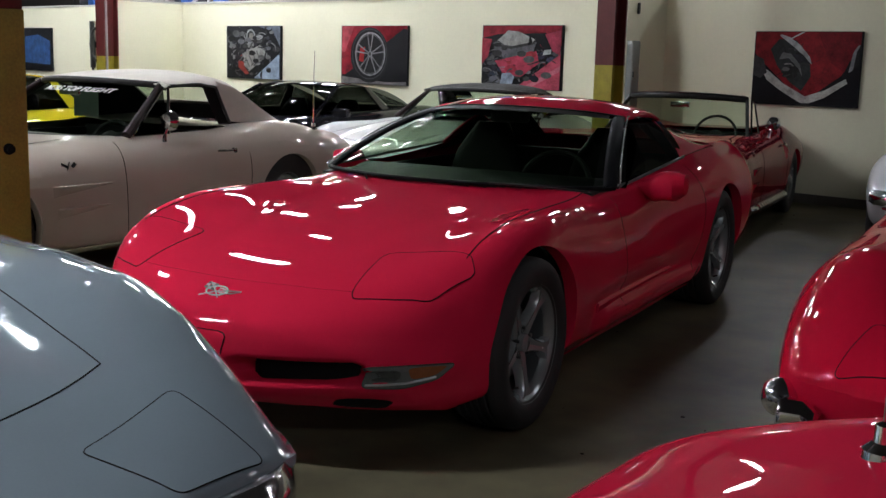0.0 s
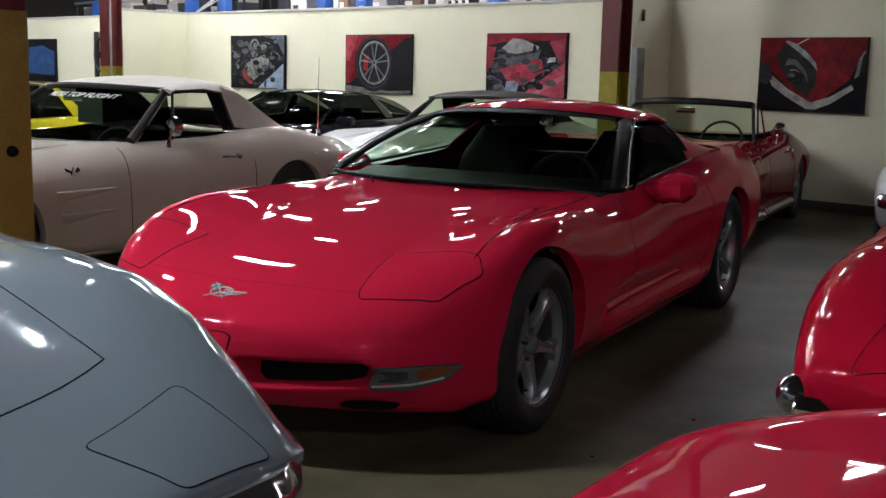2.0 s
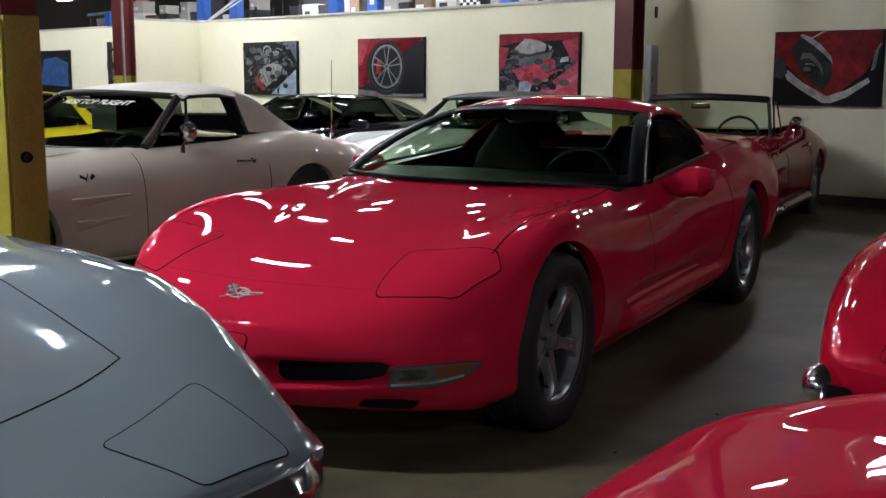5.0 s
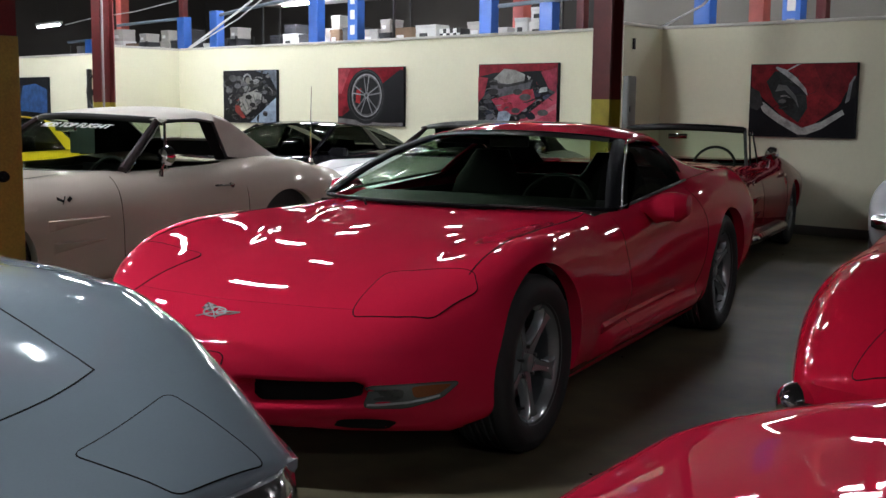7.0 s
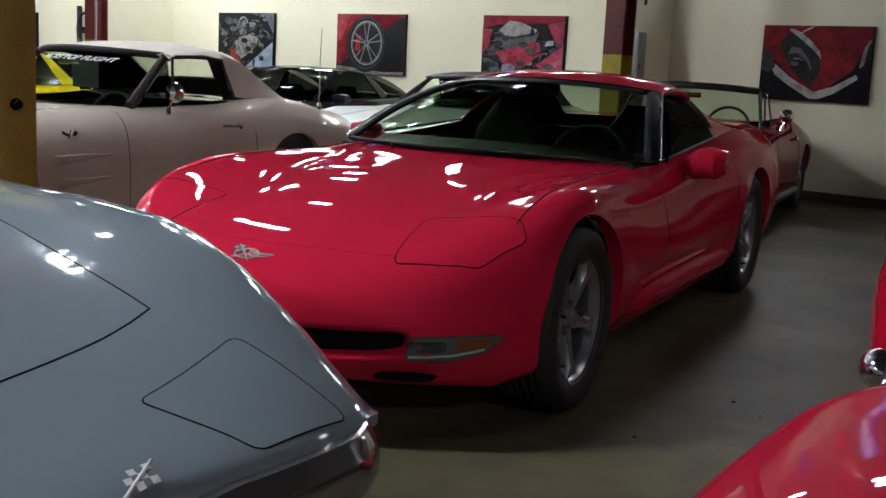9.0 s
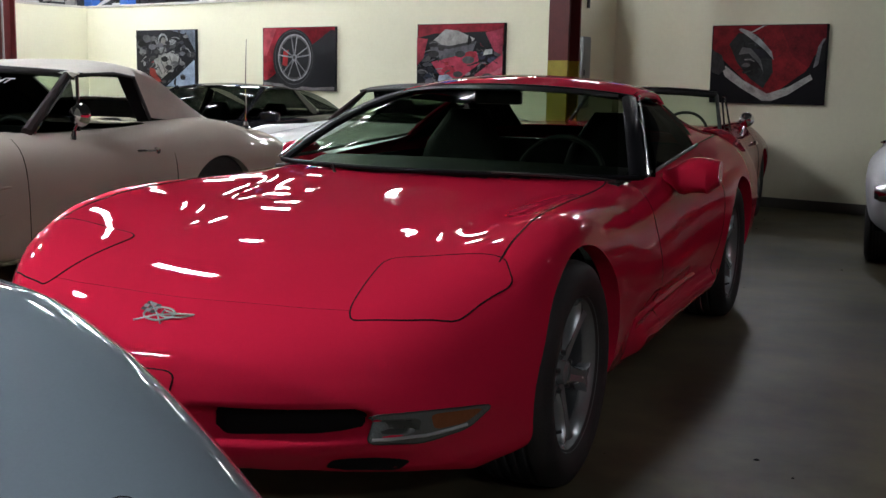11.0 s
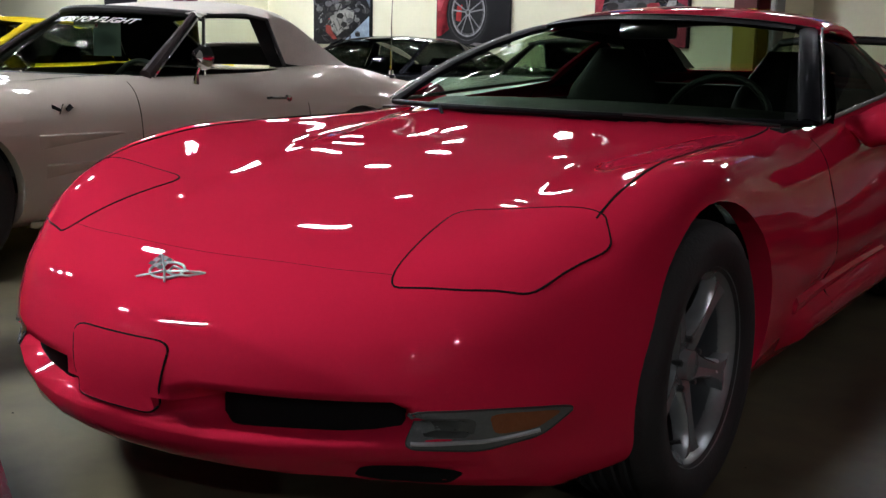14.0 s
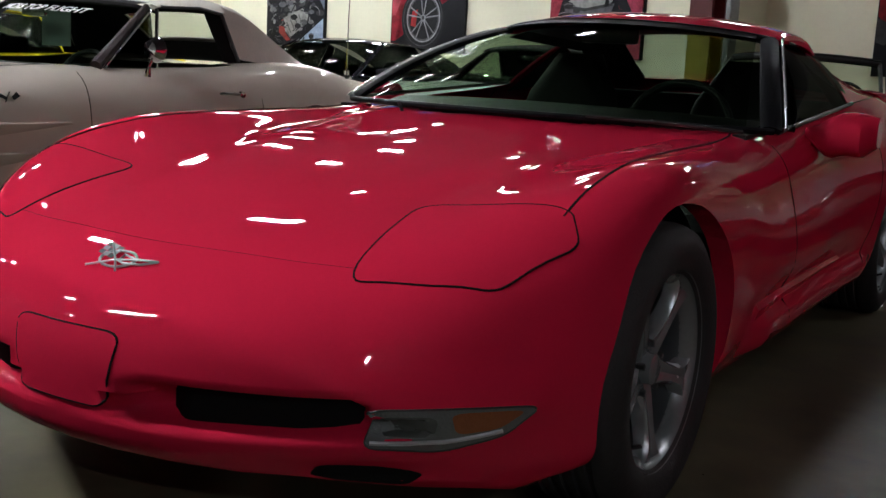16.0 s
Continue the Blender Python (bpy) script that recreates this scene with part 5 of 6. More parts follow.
# ---------------------------------------------------------------- the hatchback coupes of the second row
def wedge_coupe(m, coat, roof_coat, label):
    """A low wedge-shaped hatchback coupe of the eighties, nose towards -y."""
    st = []
    for y, zc, xf, zf, xs, zs, zb in ((-0.96, 0.50, 0.66, 0.49, 0.76, 0.46, 0.40), (-0.92, 0.56, 0.68, 0.55, 0.80, 0.48, 0.30), (-0.7, 0.61, 0.70, 0.62, 0.85, 0.52, 0.2), (0, 0.72, 0.72, 0.745, 0.885, 0.58, 0.17),
                                       (0.7, 0.81, 0.72, 0.80, 0.885, 0.62, 0.16), (1.5, 0.83, 0.72, 0.82, 0.885, 0.64, 0.16), (2.4, 0.85, 0.72, 0.85, 0.90, 0.66, 0.18), (3.2, 0.87, 0.72, 0.86, 0.89, 0.66, 0.24), (3.48, 0.86, 0.70, 0.845, 0.86, 0.66, 0.34), (3.52, 0.80, 0.68, 0.79, 0.83, 0.66, 0.42)):
        st.append((y, zc, 0.40, zc - 0.002, xf, zf, xs, zs, xs - 0.03, max(zb + 0.03, 0.32 if zs > 0.5 else zb + 0.02), 0.74, zb))
    ob = empty("hatchback_coupe", m, label=label, category="car")
    part("body", car_shell(st, (), lambda y, x: (max(0, -y) * 0.12 - max(0, y - 2.6) * 0.1) * x * x, ((0, 0.32, 0.35), (2.444, 0.32, 0.35)), lambda x, y, z: z > 0.68 and x < 0.68 and 0.66 < y < 3.0, step=0.035, per=5), coat, ob)
    running_gear(ob, 2.444, (0.87, 0.875), (0.32, 0.215, 0.24), (0.32, 0.215, 0.24), "alloy", R=(0.35, 0.35))
    bx = np.linspace(-1, 1, 11)
    low = [(0.68 * a, 0.62 + 0.25 * a * a, 0.815 - 0.01 * a * a) for a in bx]
    high = [(0.52 * a, 1.38 + 0.14 * a * a, 1.15 - 0.03 * a * a) for a in bx]
    back = [(0.53 * a, 2.02 + 0.05 * a * a, 1.15 - 0.03 * a * a) for a in bx]
    tail = [(0.60 * a, 3.05 - 0.05 * a * a, 0.885 - 0.02 * a * a) for a in bx]
    part("windshield", sheet(low, high, 6, (0, 0, 0.03)), glass("smoked_glass", (0.12, 0.13, 0.12), 0.08), ob)
    part("roof", thicken(sheet(high, back, 6, (0, 0, 0.03)), 0.012), roof_coat, ob)
    part("rear_window", sheet(back, tail, 8, (0, 0, 0.06)), glass("dark_glass", (0.15, 0.17, 0.16), 0.10), ob, "dark glass hatch")
    for s in (1, -1):
        k = 0 if s < 0 else -1
        part("pillar", tube([lerp(low[k], high[k], t) for t in (0, 0.5, 1)], 0.024, 8), coat, ob)
        part("pillar", thicken(sheet([lerp(back[k], tail[k], t) for t in (0.0, 0.1)], [(s * 0.72, 2.15, 0.85), (s * 0.72, 2.32, 0.855)], 3), 0.02), coat, ob)
        part("side_window", sheet([(s * 0.725, 0.95 + 1.2 * t, 0.82 + 0.03 * t) for t in np.linspace(0, 1, 7)], [lerp(lerp(low[k], high[k], 0.12), high[k], min(1, t * 1.8)) if t < 0.56 else lerp(high[k], back[k], (t - 0.56) / 0.44) for t in np.linspace(0, 1, 7)], 4), glass("smoked_glass"), ob)
        part("quarter_window", sheet([(s * 0.725, 2.34 + 0.62 * t, 0.855 + 0.01 * t) for t in np.linspace(0, 1, 5)], [lerp(back[k], tail[k], 0.14 + 0.80 * t) for t in np.linspace(0, 1, 5)], 3), glass("dark_glass"), ob)
        part("door_mirror", box(min(s * 0.80, s * 0.98), 1.02, 0.80, max(s * 0.80, s * 0.98), 1.12, 0.90, 0.03), coat, ob)
        part("rub_strip", box(min(s * 0.87, s * 0.895), 0.45, 0.56, max(s * 0.87, s * 0.895), 2.0, 0.585, 0.005), BLACK, ob)
    part("cabin_tub", join(box(-0.68, 0.8, 0.2, 0.68, 3.0, 0.3), box(-0.68, 2.1, 0.3, 0.68, 2.2, 0.8)), INTER, ob)
    for s in (1, -1):
        seat(ob, s * 0.36, 1.60, 0.26, INTER, 0.6)
    return ob


wedge_coupe(pose(-4.85, 4.95, 0), BLACKP, BLACKP, "black wedge-shaped hatchback coupe beside the cream wall").scale = (1, 1, 0.94)
wedge_coupe(pose(-6.0, 1.4, 0), YELLOWP, YELLOWP, "bright yellow hatchback coupe beside the ivory roadster")


# ---------------------------------------------------------------- canvas pictures
def picture(u, z0, z1, w, d, kind, label):
    """A stretched canvas print on the wall; the motif is flat shapes."""
    ob = empty("canvas_print", HALL @ Matrix.Translation((u, d, (z0 + z1) / 2)), label=label, category="picture", group="car pictures on the wall")
    h = z1 - z0
    dark = surface("print_dark", (0.007, 0.007, 0.009), rough=0.6, spec=0.15)
    part("canvas", box(-w / 2, -0.04, -h / 2, w / 2, 0.0, h / 2, 0.004), dark, ob, "dark printed canvas")
    lay = [0]

    def shape(name, pts, color, rough=0.45, lift=True):
        lay[0] += 1 if lift else 0
        bm = bmesh.new()
        y = -0.0405 - 0.00012 * lay[0]
        f = bm.faces.new([bm.verts.new((p[0] * w, y, p[1] * h)) for p in pts])
        bmesh.ops.triangulate(bm, faces=[f], ngon_method="EAR_CLIP")
        part(name, bm, surface("print_%02x%02x%02x" % tuple(int(255 * min(1, c)) for c in color), tuple(0.75 * c for c in color), rough=0.6, spec=0.15, vary=0.55, scale=9, fine=60), ob, smooth=None)

    def disc(name, cx, cz, r, color, r2=0.0, n=40):
        k = h / w
        o = [(cx + r * k * math.cos(a), cz + r * math.sin(a)) for a in np.linspace(0, 2 * math.pi, n)]
        if r2:
            for i in range(n - 1):
                a, b = 2 * math.pi * i / (n - 1), 2 * math.pi * (i + 1) / (n - 1)
                shape(name, [(cx + q * k * math.cos(t), cz + q * math.sin(t)) for q, t in ((r, a), (r, b), (r2, b), (r2, a))], color, lift=i == 0)
        else:
            shape(name, o, color)

    R, S, W = (0.30, 0.016, 0.03), (0.24, 0.25, 0.26), (0.50, 0.51, 0.50)

    def clutter(name, rnd, n, x0, x1, z0, z1, colors):
        """Small overlapping machine parts: bent strips, caps and blocks."""
        for i in range(n):
            x, z, a = rnd.uniform(x0, x1), rnd.uniform(z0, z1), rnd.uniform(0, 6.28)
            l, t = rnd.uniform(0.03, 0.12), rnd.uniform(0.006, 0.022)
            g = rnd.choice(colors)
            f = rnd.uniform(0.35, 1.3)
            col = tuple(round(c * f, 2) for c in g)
            keep = lambda p: (max(-0.492, min(0.492, p[0])), max(-0.492, min(0.492, p[1])))
            if i % 3 == 0:
                shape(name, [keep((x + (l * 0.5 + t) * math.cos(q), z + (l * 0.35 + t) * math.sin(q))) for q in np.linspace(0, 6.28, 11)[:-1]], col)
            else:
                b = rnd.uniform(-1.2, 1.2)
                c1 = [(x + l * 0.5 * k * math.cos(a + b * k * 0.4), z + l * 0.5 * k * math.sin(a + b * k * 0.4)) for k in range(4)]
                n0 = (-math.sin(a + b * 0.5) * t, math.cos(a + b * 0.5) * t)
                shape(name, [keep(p) for p in c1] + [keep((p[0] + n0[0], p[1] + n0[1])) for p in c1[::-1]], col)

    greys = ((0.03, 0.03, 0.035), (0.05, 0.05, 0.05), (0.10, 0.10, 0.11), (0.02, 0.02, 0.02), (0.20, 0.20, 0.20))
    if kind == "wheel":
        shape("fender", [(-0.49, 0.49), (0.49, 0.49), (0.49, 0.44), (0.05, 0.47), (-0.20, 0.42), (-0.34, 0.22), (-0.41, -0.05), (-0.43, -0.34), (-0.49, -0.34)], R)
        shape("fender_light", [(-0.49, 0.49), (-0.30, 0.49), (-0.38, 0.30), (-0.44, 0.05), (-0.49, 0.05)], (0.42, 0.06, 0.08))
        shape("floor_patch", [(-0.49, -0.49), (0.49, -0.49), (0.49, -0.43), (0.2, -0.45), (-0.49, -0.37)], (0.16, 0.15, 0.15))
        disc("tyre", -0.06, 0.0, 0.47, (0.012, 0.012, 0.014))
        disc("sidewall", -0.06, 0.02, 0.43, (0.055, 0.055, 0.06), 0.415)
        disc("rim", -0.05, 0.02, 0.37, (0.30, 0.30, 0.31), 0.345)
        disc("rim_edge", -0.05, 0.02, 0.34, (0.10, 0.10, 0.10), 0.32)
        shape("caliper", [(-0.22, -0.10), (-0.15, -0.12), (-0.13, 0.14), (-0.20, 0.12)], (0.36, 0.02, 0.02))
        for k in range(10):
            a = 2 * math.pi * k / 10 + 0.12 * (-1) ** k
            c, s = math.cos(a), math.sin(a)
            q = h / w
            g = 0.16 + 0.10 * (k % 3) / 2
            shape("spoke", [(-0.05 + q * (0.04 * c - 0.012 * s), 0.02 + 0.04 * s + 0.012 * c), (-0.05 + q * (0.345 * c - 0.012 * s), 0.02 + 0.345 * s + 0.012 * c), (-0.05 + q * (0.345 * c + 0.010 * s), 0.02 + 0.345 * s - 0.010 * c), (-0.05 + q * (0.04 * c + 0.012 * s), 0.02 + 0.04 * s - 0.012 * c)], (g, g, g + 0.01))
        disc("hub", -0.05, 0.02, 0.055, S)
        disc("hub_cap", -0.05, 0.02, 0.03, (0.06, 0.06, 0.06))
    elif kind == "engine":
        rnd = random.Random(5)
        shape("hood_edge", [(0.1, 0.49), (0.49, 0.49), (0.49, 0.12), (0.36, 0.40)], (0.14, 0.17, 0.21))
        clutter("engine_part", rnd, 110, -0.46, 0.44, -0.44, 0.46, greys)
        shape("fender", [(0.02, -0.49), (0.49, -0.49), (0.49, -0.02)], (0.30, 0.38, 0.48))
        disc("air_cleaner", -0.03, 0.30, 0.14, (0.26, 0.27, 0.27), 0.10)
        disc("carburettor", -0.02, 0.30, 0.07, (0.20, 0.19, 0.17))
        shape("valve_cover", [(-0.18, -0.02), (0.14, 0.14), (0.24, 0.06), (0.22, -0.10), (-0.06, -0.36), (-0.16, -0.24)], (0.27, 0.27, 0.25))
        for k in range(4):
            shape("cover_rib", [(-0.14 + 0.07 * k, -0.10 + 0.045 * k), (-0.12 + 0.07 * k, -0.09 + 0.045 * k), (-0.04 + 0.06 * k, -0.27 + 0.05 * k), (-0.06 + 0.06 * k, -0.28 + 0.05 * k)], (0.13, 0.13, 0.12))
        shape("manifold", [(-0.26, -0.10), (-0.19, -0.04), (-0.15, -0.26), (-0.06, -0.40), (-0.12, -0.42), (-0.26, -0.28)], (0.26, 0.04, 0.03))
        clutter("hose", rnd, 60, -0.40, 0.34, -0.36, 0.44, greys)
    elif kind == "red_engine":
        rnd = random.Random(8)
        shape("hood_edge", [(-0.49, 0.49), (0.49, 0.49), (0.49, 0.18), (0.30, 0.38), (-0.05, 0.44), (-0.30, 0.36), (-0.49, 0.30)], (0.26, 0.018, 0.03))
        clutter("engine_part", rnd, 110, -0.46, 0.46, -0.46, 0.28, greys + ((0.05, 0.06, 0.10),))
        shape("fender", [(-0.06, -0.49), (0.49, -0.49), (0.49, 0.06)], (0.46, 0.07, 0.11))
        shape("fender_light", [(0.05, -0.46), (0.49, -0.12), (0.49, -0.20), (0.12, -0.48)], (0.52, 0.16, 0.20))
        shape("intake", [(-0.34, 0.20), (0.20, 0.24), (0.14, 0.02), (-0.10, -0.06), (-0.32, 0.04)], (0.12, 0.12, 0.13))
        shape("air_cleaner", [(-0.33, 0.22), (-0.16, 0.42), (-0.02, 0.40), (0.18, 0.28), (0.12, 0.20), (-0.12, 0.18)], (0.32, 0.32, 0.30))
        shape("filter_band", [(-0.33, 0.21), (-0.12, 0.17), (0.18, 0.25), (0.18, 0.21), (-0.12, 0.13), (-0.32, 0.17)], (0.05, 0.05, 0.05))
        shape("valve_cover", [(-0.32, -0.06), (0.20, 0.10), (0.24, -0.08), (0.02, -0.30), (-0.20, -0.28)], (0.46, 0.05, 0.09))
        clutter("hose", rnd, 44, -0.40, 0.34, -0.36, 0.24, greys + ((0.30, 0.03, 0.04),))
        shape("far_fender", [(-0.49, 0.30), (-0.36, 0.28), (-0.41, 0.0), (-0.49, -0.12)], (0.34, 0.04, 0.06))
        shape("hood_side", [(0.49, 0.42), (0.49, 0.04), (0.40, 0.10), (0.30, 0.36)], (0.38, 0.05, 0.09))
        shape("bottle", [(-0.24, -0.42), (-0.10, -0.46), (-0.06, -0.30), (-0.12, -0.24), (-0.22, -0.26)], (0.30, 0.36, 0.44))
        shape("cap", [(0.28, 0.04), (0.38, 0.06), (0.38, 0.13), (0.30, 0.12)], (0.45, 0.50, 0.48))
    elif kind == "nose":
        rnd = random.Random(4)
        shape("hood", [(-0.49, 0.49), (0.49, 0.49), (0.49, 0.26), (0.40, 0.10), (0.34, -0.08), (0.05, -0.40), (-0.08, -0.34), (-0.36, 0.02), (-0.49, 0.20)], (0.24, 0.012, 0.018))
        shape("hood_side", [(0.10, 0.49), (0.49, 0.49), (0.49, 0.26), (0.40, 0.10), (0.36, -0.04), (0.22, 0.10)], (0.17, 0.008, 0.014))
        shape("lamp_pit", [(-0.34, 0.26), (-0.26, 0.40), (-0.10, 0.38), (0.04, 0.14), (0.06, -0.10), (-0.02, -0.30), (-0.14, -0.18), (-0.26, 0.02)], (0.03, 0.035, 0.035))
        clutter("lamp_detail", rnd, 22, -0.24, 0.0, -0.14, 0.26, greys)
        shape("headlamp_rim", [(-0.32, 0.38), (-0.26, 0.44), (-0.16, 0.34), (-0.02, 0.18), (0.06, 0.06), (0.04, 0.16), (-0.06, 0.32), (-0.16, 0.42), (-0.24, 0.46)], (0.40, 0.42, 0.42))
        shape("inner_rim", [(-0.25, 0.12), (-0.22, 0.22), (-0.14, 0.20), (-0.05, 0.06), (-0.02, -0.10), (-0.06, 0.0), (-0.16, 0.14)], (0.14, 0.15, 0.15))
        shape("bumper", [(-0.40, -0.04), (-0.36, -0.02), (-0.20, -0.20), (0.02, -0.37), (0.20, -0.28), (0.38, -0.12), (0.40, -0.18), (0.20, -0.38), (0.06, -0.46), (-0.02, -0.46), (-0.22, -0.30), (-0.36, -0.16)], (0.50, 0.50, 0.47))
        shape("bumper_notch", [(-0.02, -0.46), (0.06, -0.46), (0.06, -0.49), (-0.02, -0.49)], (0.04, 0.04, 0.04))
        shape("trim_line", [(-0.16, 0.40), (-0.14, 0.40), (-0.02, 0.49), (-0.05, 0.49)], W)
        shape("lamp", [(0.40, 0.0), (0.49, 0.04), (0.49, 0.32), (0.44, 0.2)], (0.02, 0.02, 0.02))
        shape("lamp_trim", [(0.40, -0.04), (0.44, 0.0), (0.46, 0.24), (0.49, 0.32), (0.47, 0.32), (0.43, 0.22)], S)
        shape("side_lamp", [(-0.49, 0.18), (-0.40, 0.12), (-0.36, -0.06), (-0.42, -0.14), (-0.49, -0.10)], (0.05, 0.05, 0.05))
    else:
        shape("car_shape", [(-0.45, -0.3), (0.45, -0.35), (0.46, 0.2), (0.1, 0.35), (-0.3, 0.3)], (0.04, 0.10, 0.26))
    return ob


picture(-10.49, 1.02, 1.83, 1.33, D1, "engine", "canvas print of an engine bay with a pale blue fender")
picture(-7.82, 1.02, 1.83, 1.31, D1, "wheel", "canvas print of a spoked wheel on a red car")
picture(-5.22, 1.05, 1.83, 1.25, D1, "red_engine", "canvas print of a red engine under a red hood")
picture(-1.65, 1.01, 1.77, 1.15, D4, "nose", "canvas print of a red car nose with chrome bumper")
picture(-17.3, 0.98, 1.80, 1.25, D1, "blue", "canvas print of a blue car")


# ---------------------------------------------------------------- workshop behind the walls
def lift_post(u, d, z1, w=0.22, letters=False):
    ob = empty("car_lift_post", HALL @ Matrix.Translation((u, d, 0)), label="blue steel post of a vehicle lift", category="car lift", group="lift posts")
    part("post", join(box(-w / 2, -0.09, 0.012, w / 2, -0.07, z1, 0.004), box(-w / 2, -0.07, 0.012, -w / 2 + 0.02, 0.09, z1), box(w / 2 - 0.02, -0.07, 0.012, w / 2, 0.09, z1)), BLUE, ob)
    part("foot_plate", box(-0.25, -0.2, 0, 0.25, 0.2, 0.012), BLUE, ob)
    if letters:
        for k in range(5):
            part("lettering_bar", box(-0.055, -0.094, z1 - 0.28 - 0.26 * k, 0.055, -0.091, z1 - 0.12 - 0.26 * k), WHITE, ob, "white lettering bar")
    return ob


for u, d, z, l in ((-16.0, 10.5, 3.08, 0), (-14.9, 10.5, 3.15, 0), (-11.93, 10.5, 3.6, 0), (-10.9, 10.5, 3.6, 1), (-7.9, 10.5, 3.6, 0), (-6.73, 10.5, 2.86, 0), (-4.15, 10.5, 3.6, 0), (-2.9, 10.5, 3.6, 1), (-19.6, 10.5, 2.75, 0)):
    lift_post(u, d, z, 0.24, l)
for u0, u1, z0, z1 in ((-18.5, -16.0, 3.02, 3.06), (-14.9, -12.2, 3.06, 3.3), (-7.7, -4.2, 2.86, 2.98), (-20.6, -19.6, 2.72, 2.74)):
    r = part("lift_rail", tube([(u0, 10.5, z0), (u1, 10.5, z1)], 0.035, 8), surface("grey_rail", (0.16, 0.2, 0.25), rough=0.5), None, at=HALL.copy())
    tagged(r, label="grey overhead rail between the lift posts", category="rail")
for u, d in ((-22.3, 13), (-9.2, 13), (-4.6, 13)):
    c = part("red_post", box(u - 0.12, d - 0.12, 0, u + 0.12, d + 0.12, 6.2, 0.01), surface("salmon_steel", (0.45, 0.10, 0.08), rough=0.5, vary=0.2), None, at=HALL.copy())
    tagged(c, label="red painted steel post in the workshop", category="column")


for u, d in ((-6.9, 11.6), (-3.0, 11.6), (-17.6, 11.6)):
    c = part("maroon_post", box(u - 0.07, d - 0.07, 0, u + 0.07, d + 0.07, 6.2, 0.006), STEELRED, None, at=HALL.copy())
    tagged(c, label="dark maroon steel post in the workshop", category="column")


def storage_shelf(u0, u1, d, heights):
    ob = empty("storage_shelf", HALL.copy(), label="metal storage shelf in the workshop", category="shelf")
    for z in heights:
        part("shelf_board", box(u0, d, z - 0.03, u1, d + 0.5, z), surface("grey_shelf", (0.2, 0.19, 0.18), rough=0.6), ob)
    for u in (u0 + 0.03, (u0 + u1) / 2, u1 - 0.03):
        for dd in (d + 0.03, d + 0.47):
            part("upright", box(u - 0.02, dd - 0.02, 0, u + 0.02, dd + 0.02, heights[-1] + 0.3), BLACK, ob)
    return ob


storage_shelf(-14.4, -7.0, 11.2, (1.2, 2.42, 3.3))
WCART = surface("white_carton", (0.62, 0.62, 0.60), rough=0.7, vary=0.12)
BIN = surface("dark_bin", (0.03, 0.03, 0.035), rough=0.5)


def storage_box(u, d, z, w, h, mat):
    text = "brown cardboard box on the workshop shelf" if mat is CARTONB else "black parts bin on the workshop shelf" if mat is BIN else "pale cardboard box on the workshop shelf"
    b = empty("storage_box", HALL @ Matrix.Translation((u, d, z)), label=text, category="box")
    part("carton", box(0, 0, 0, w, 0.34, h, 0.008), mat, b)
    part("lid_flap", box(-0.004, -0.006, h - 0.05, w + 0.004, 0.345, h + 0.006, 0.004), mat, b)
    if mat is not BIN:
        part("label", box(w * 0.2, -0.009, h * 0.25, w * 0.6, -0.0065, h * 0.55), BLACK if mat is WCART else WHITE, b, "printed label")
    return b


rnd = random.Random(3)
for u0, u1, d in ((-14.2, -7.3, 11.28), (-21.6, -15.4, 11.28)):
    u = u0
    while u < u1:
        w, hh = rnd.uniform(0.24, 0.5), rnd.uniform(0.16, 0.36)
        mat = rnd.choice((WCART, CARTON, BIN, WCART, CARTONB, BIN))
        storage_box(u, d, 2.42, w, hh, mat)
        if rnd.random() < 0.45:
            storage_box(u + 0.03, d + 0.01, 2.42 + hh + 0.007, w * 0.85, rnd.uniform(0.14, 0.28), rnd.choice((WCART, CARTON, BIN)))
        u += w + rnd.uniform(0.02, 0.16)
storage_shelf(-21.8, -15.2, 11.2, (1.2, 2.42))
# box printed like a chequered flag
fb = empty("flag_box", HALL @ Matrix.Translation((-9.3, 10.9, 2.30)), label="black and white chequered box on the workshop rack", category="box")
part("carton", box(0, 0, 0, 0.46, 0.25, 0.30, 0.004), BLACK, fb)
for i in range(6):
    for j in range(4):
        if (i + j) % 2:
            part("check", box(0.005 + 0.075 * i, -0.004, 0.075 * j, 0.08 + 0.075 * i, -0.001, 0.075 + 0.075 * j), WHITE, fb)
rk = empty("workshop_rack", HALL @ Matrix.Translation((-9.6, 10.85, 0)), label="grey metal rack in the workshop", category="rack")
part("top_board", box(0, 0, 2.26, 1.1, 0.32, 2.30), surface("grey_shelf", (0.2, 0.19, 0.18), rough=0.6), rk)
for du in (0.02, 1.06):
    part("upright", box(du, 0.02, 0, du + 0.03, 0.30, 2.26), BLACK, rk)


# ---------------------------------------------------------------- small things on walls and columns
sw = part("light_switch", box(-3.339, 7.46, 1.93, -3.322, 7.50, 2.05, 0.004), BLACK, None, at=HALL.copy())
tagged(sw, label="small black switch box on the cream cross wall", category="switch")
pb = empty("fuse_box", HALL @ Matrix.Translation((-3.30, 7.37, 1.28)), label="grey metal fuse box on the cross wall", category="fuse box")
part("cabinet", box(-0.04, -0.08, -0.36, 0.03, 0.08, 0.36, 0.008), surface("grey_enamel", (0.20, 0.21, 0.20), rough=0.5), pb)
part("door", box(0.03, -0.07, -0.34, 0.038, 0.07, 0.34, 0.003), surface("grey_enamel"  , (0.20, 0.21, 0.20)), pb)
part("latch", box(0.038, -0.06, -0.03, 0.046, -0.045, 0.03, 0.002), BLACK, pb)
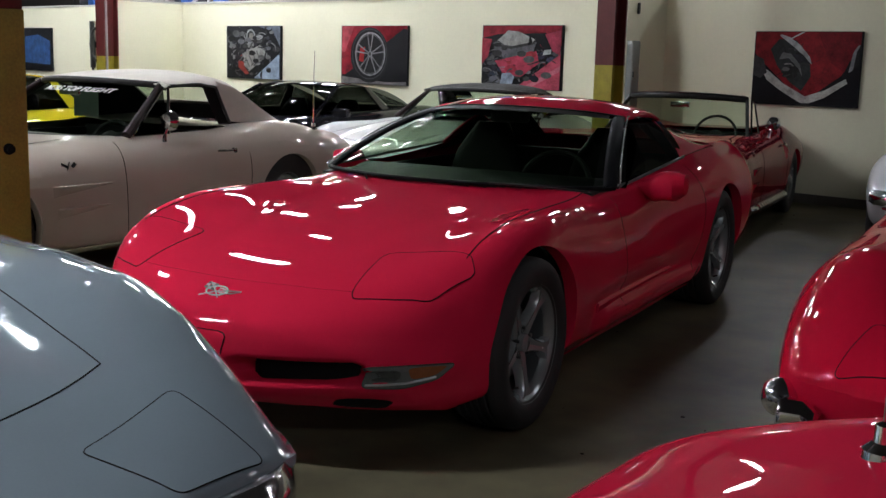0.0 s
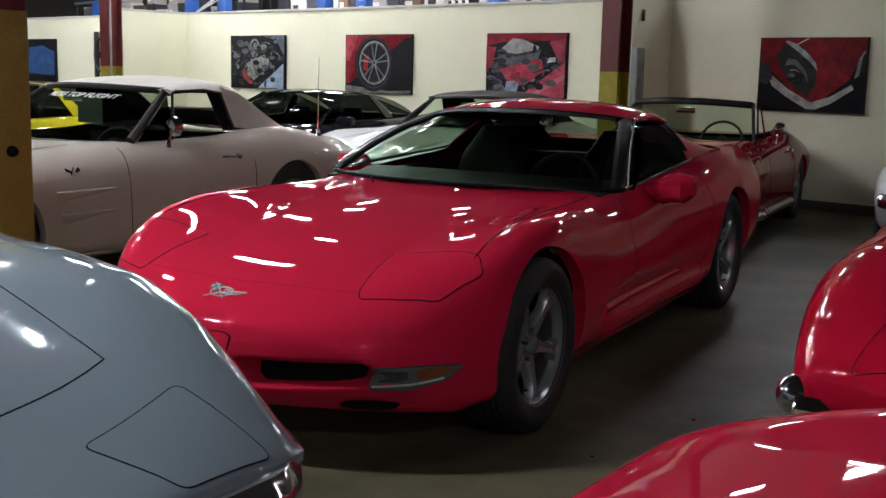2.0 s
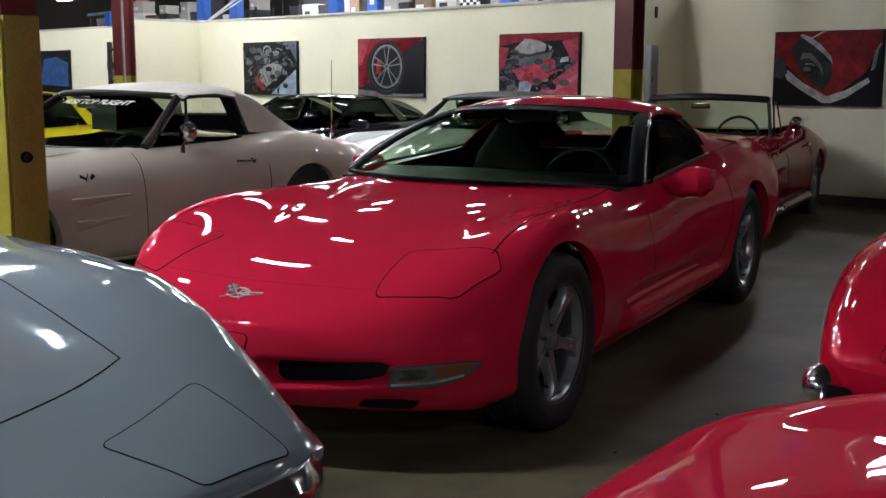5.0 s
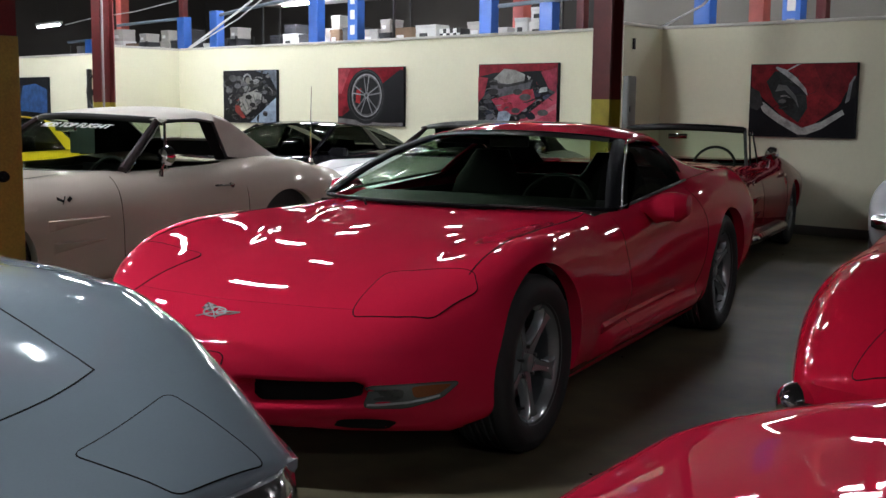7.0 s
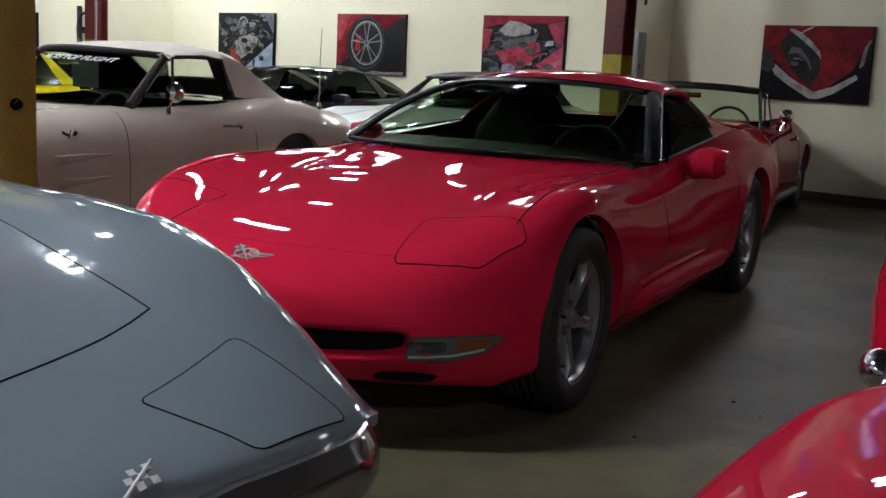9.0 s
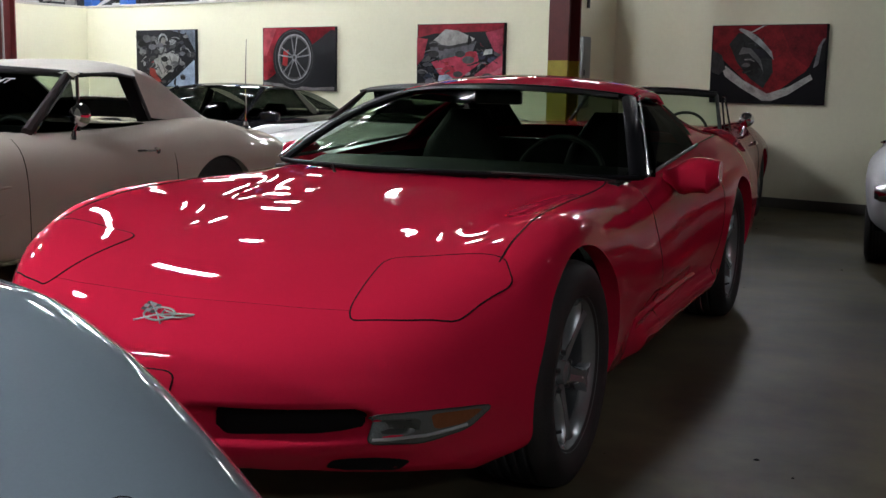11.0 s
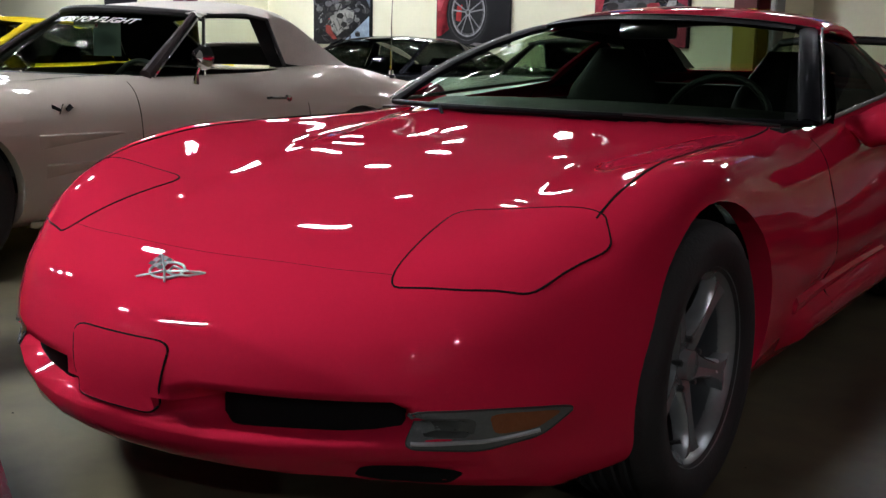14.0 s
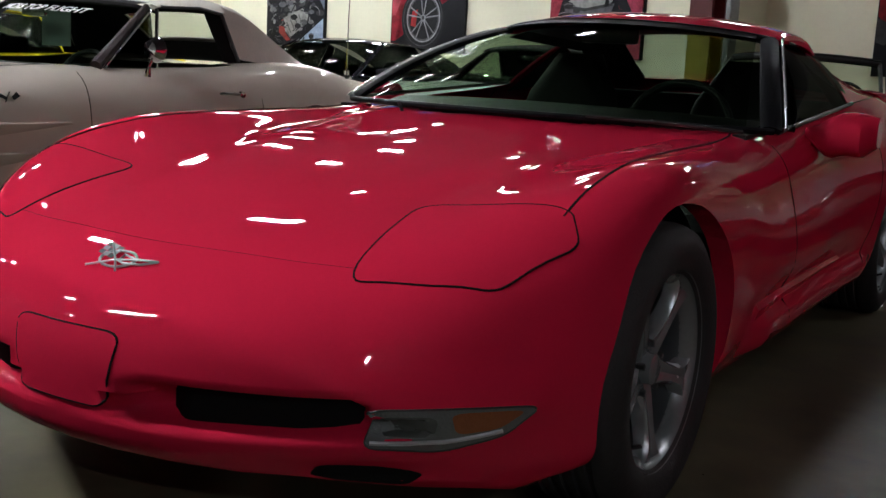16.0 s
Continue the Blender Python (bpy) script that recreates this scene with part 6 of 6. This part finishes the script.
cd = part("conduit", tube([(-11.83, 6.12, 0.0), (-11.83, 6.12, 1.55), (-11.83, 6.12, 6.2)], 0.016, 8), surface("galvanised", (0.35, 0.35, 0.36), rough=0.4, metal=0.7), None, at=HALL.copy())
tagged(cd, label="thin galvanised conduit beside the steel column", category="pipe")
fan = empty("wall_fan", HALL @ Matrix.Translation((-14.9, D1 - 0.10, 1.50)), label="black round fan standing against the cream wall", category="fan")
part("frame", join(box(-0.24, -0.02, -0.42, -0.18, 0.06, 0.42, 0.01), tube([(0.24 * math.cos(a), 0, 0.30 * math.sin(a)) for a in np.linspace(0, 2 * math.pi, 24, endpoint=False)], 0.025, 8, True)), BLACK, fan)
part("hub", lathe([(-0.04, 0.06), (0.02, 0.06), (0.03, 0.001)], "y", 16), BLACK, fan)
part("stand", tube([(-0.21, 0.02, -0.40), (-0.21, 0.02, -1.49)], 0.02, 8), BLACK, fan)


def cable(points, r, label):
    ob = part("cable", tube(points, r, 6), surface("cable_white", (0.55, 0.55, 0.55), rough=0.5), None, at=HALL.copy())
    return tagged(ob, label=label, category="cable")


cable([(-12.3, 8.0, 2.22), (-11.6, 8.6, 2.9), (-10.9, 9.2, 3.7), (-10.2, 9.8, 4.7)], 0.018, "slanting pale conduit over the partition wall")
cable([(-12.35, 8.05, 2.22), (-12.0, 8.8, 2.75), (-11.5, 9.4, 3.4), (-11.0, 9.8, 4.4)], 0.012, "slanting thin cable over the partition wall")
cable([(-3.42, 8.2, 2.22), (-3.25, 8.8, 2.5), (-3.0, 9.4, 3.1), (-2.8, 9.8, 4.0)], 0.014, "slanting pale cable over the partition wall")
cable([(-21.6, 11, 3.2), (-20.4, 11, 3.3), (-18.6, 11, 3.36), (-17.0, 11, 3.5)], 0.012, "sagging lamp cable in the workshop")
cable([(-12.3, 11, 3.28), (-11.2, 11, 3.2), (-10.2, 11, 3.3), (-9.6, 11, 3.6)], 0.012, "sagging lamp cable in the workshop")

# grit on the concrete
rnd = random.Random(11)
grit = bmesh.new()
for _ in range(90):
    u, d, r = rnd.uniform(-1.5, 6.0), rnd.uniform(-2.5, 7.2), rnd.uniform(0.003, 0.011)
    ring = [(u + r * rnd.uniform(0.6, 1.2) * math.cos(a), d + r * rnd.uniform(0.6, 1.2) * math.sin(a)) for a in np.linspace(0, 2 * math.pi, 7)[:-1]]
    low = [grit.verts.new((x, y, 0.0)) for x, y in ring]
    tip = grit.verts.new((u, d, r * 0.5))
    for k in range(6):
        grit.faces.new((low[k], low[(k + 1) % 6], tip))
g = part("floor_grit", grit, MATT, None, at=HALL.copy(), smooth=None)
tagged(g, label="small dark crumbs of grit on the concrete floor", category="grit", kind="stuff")
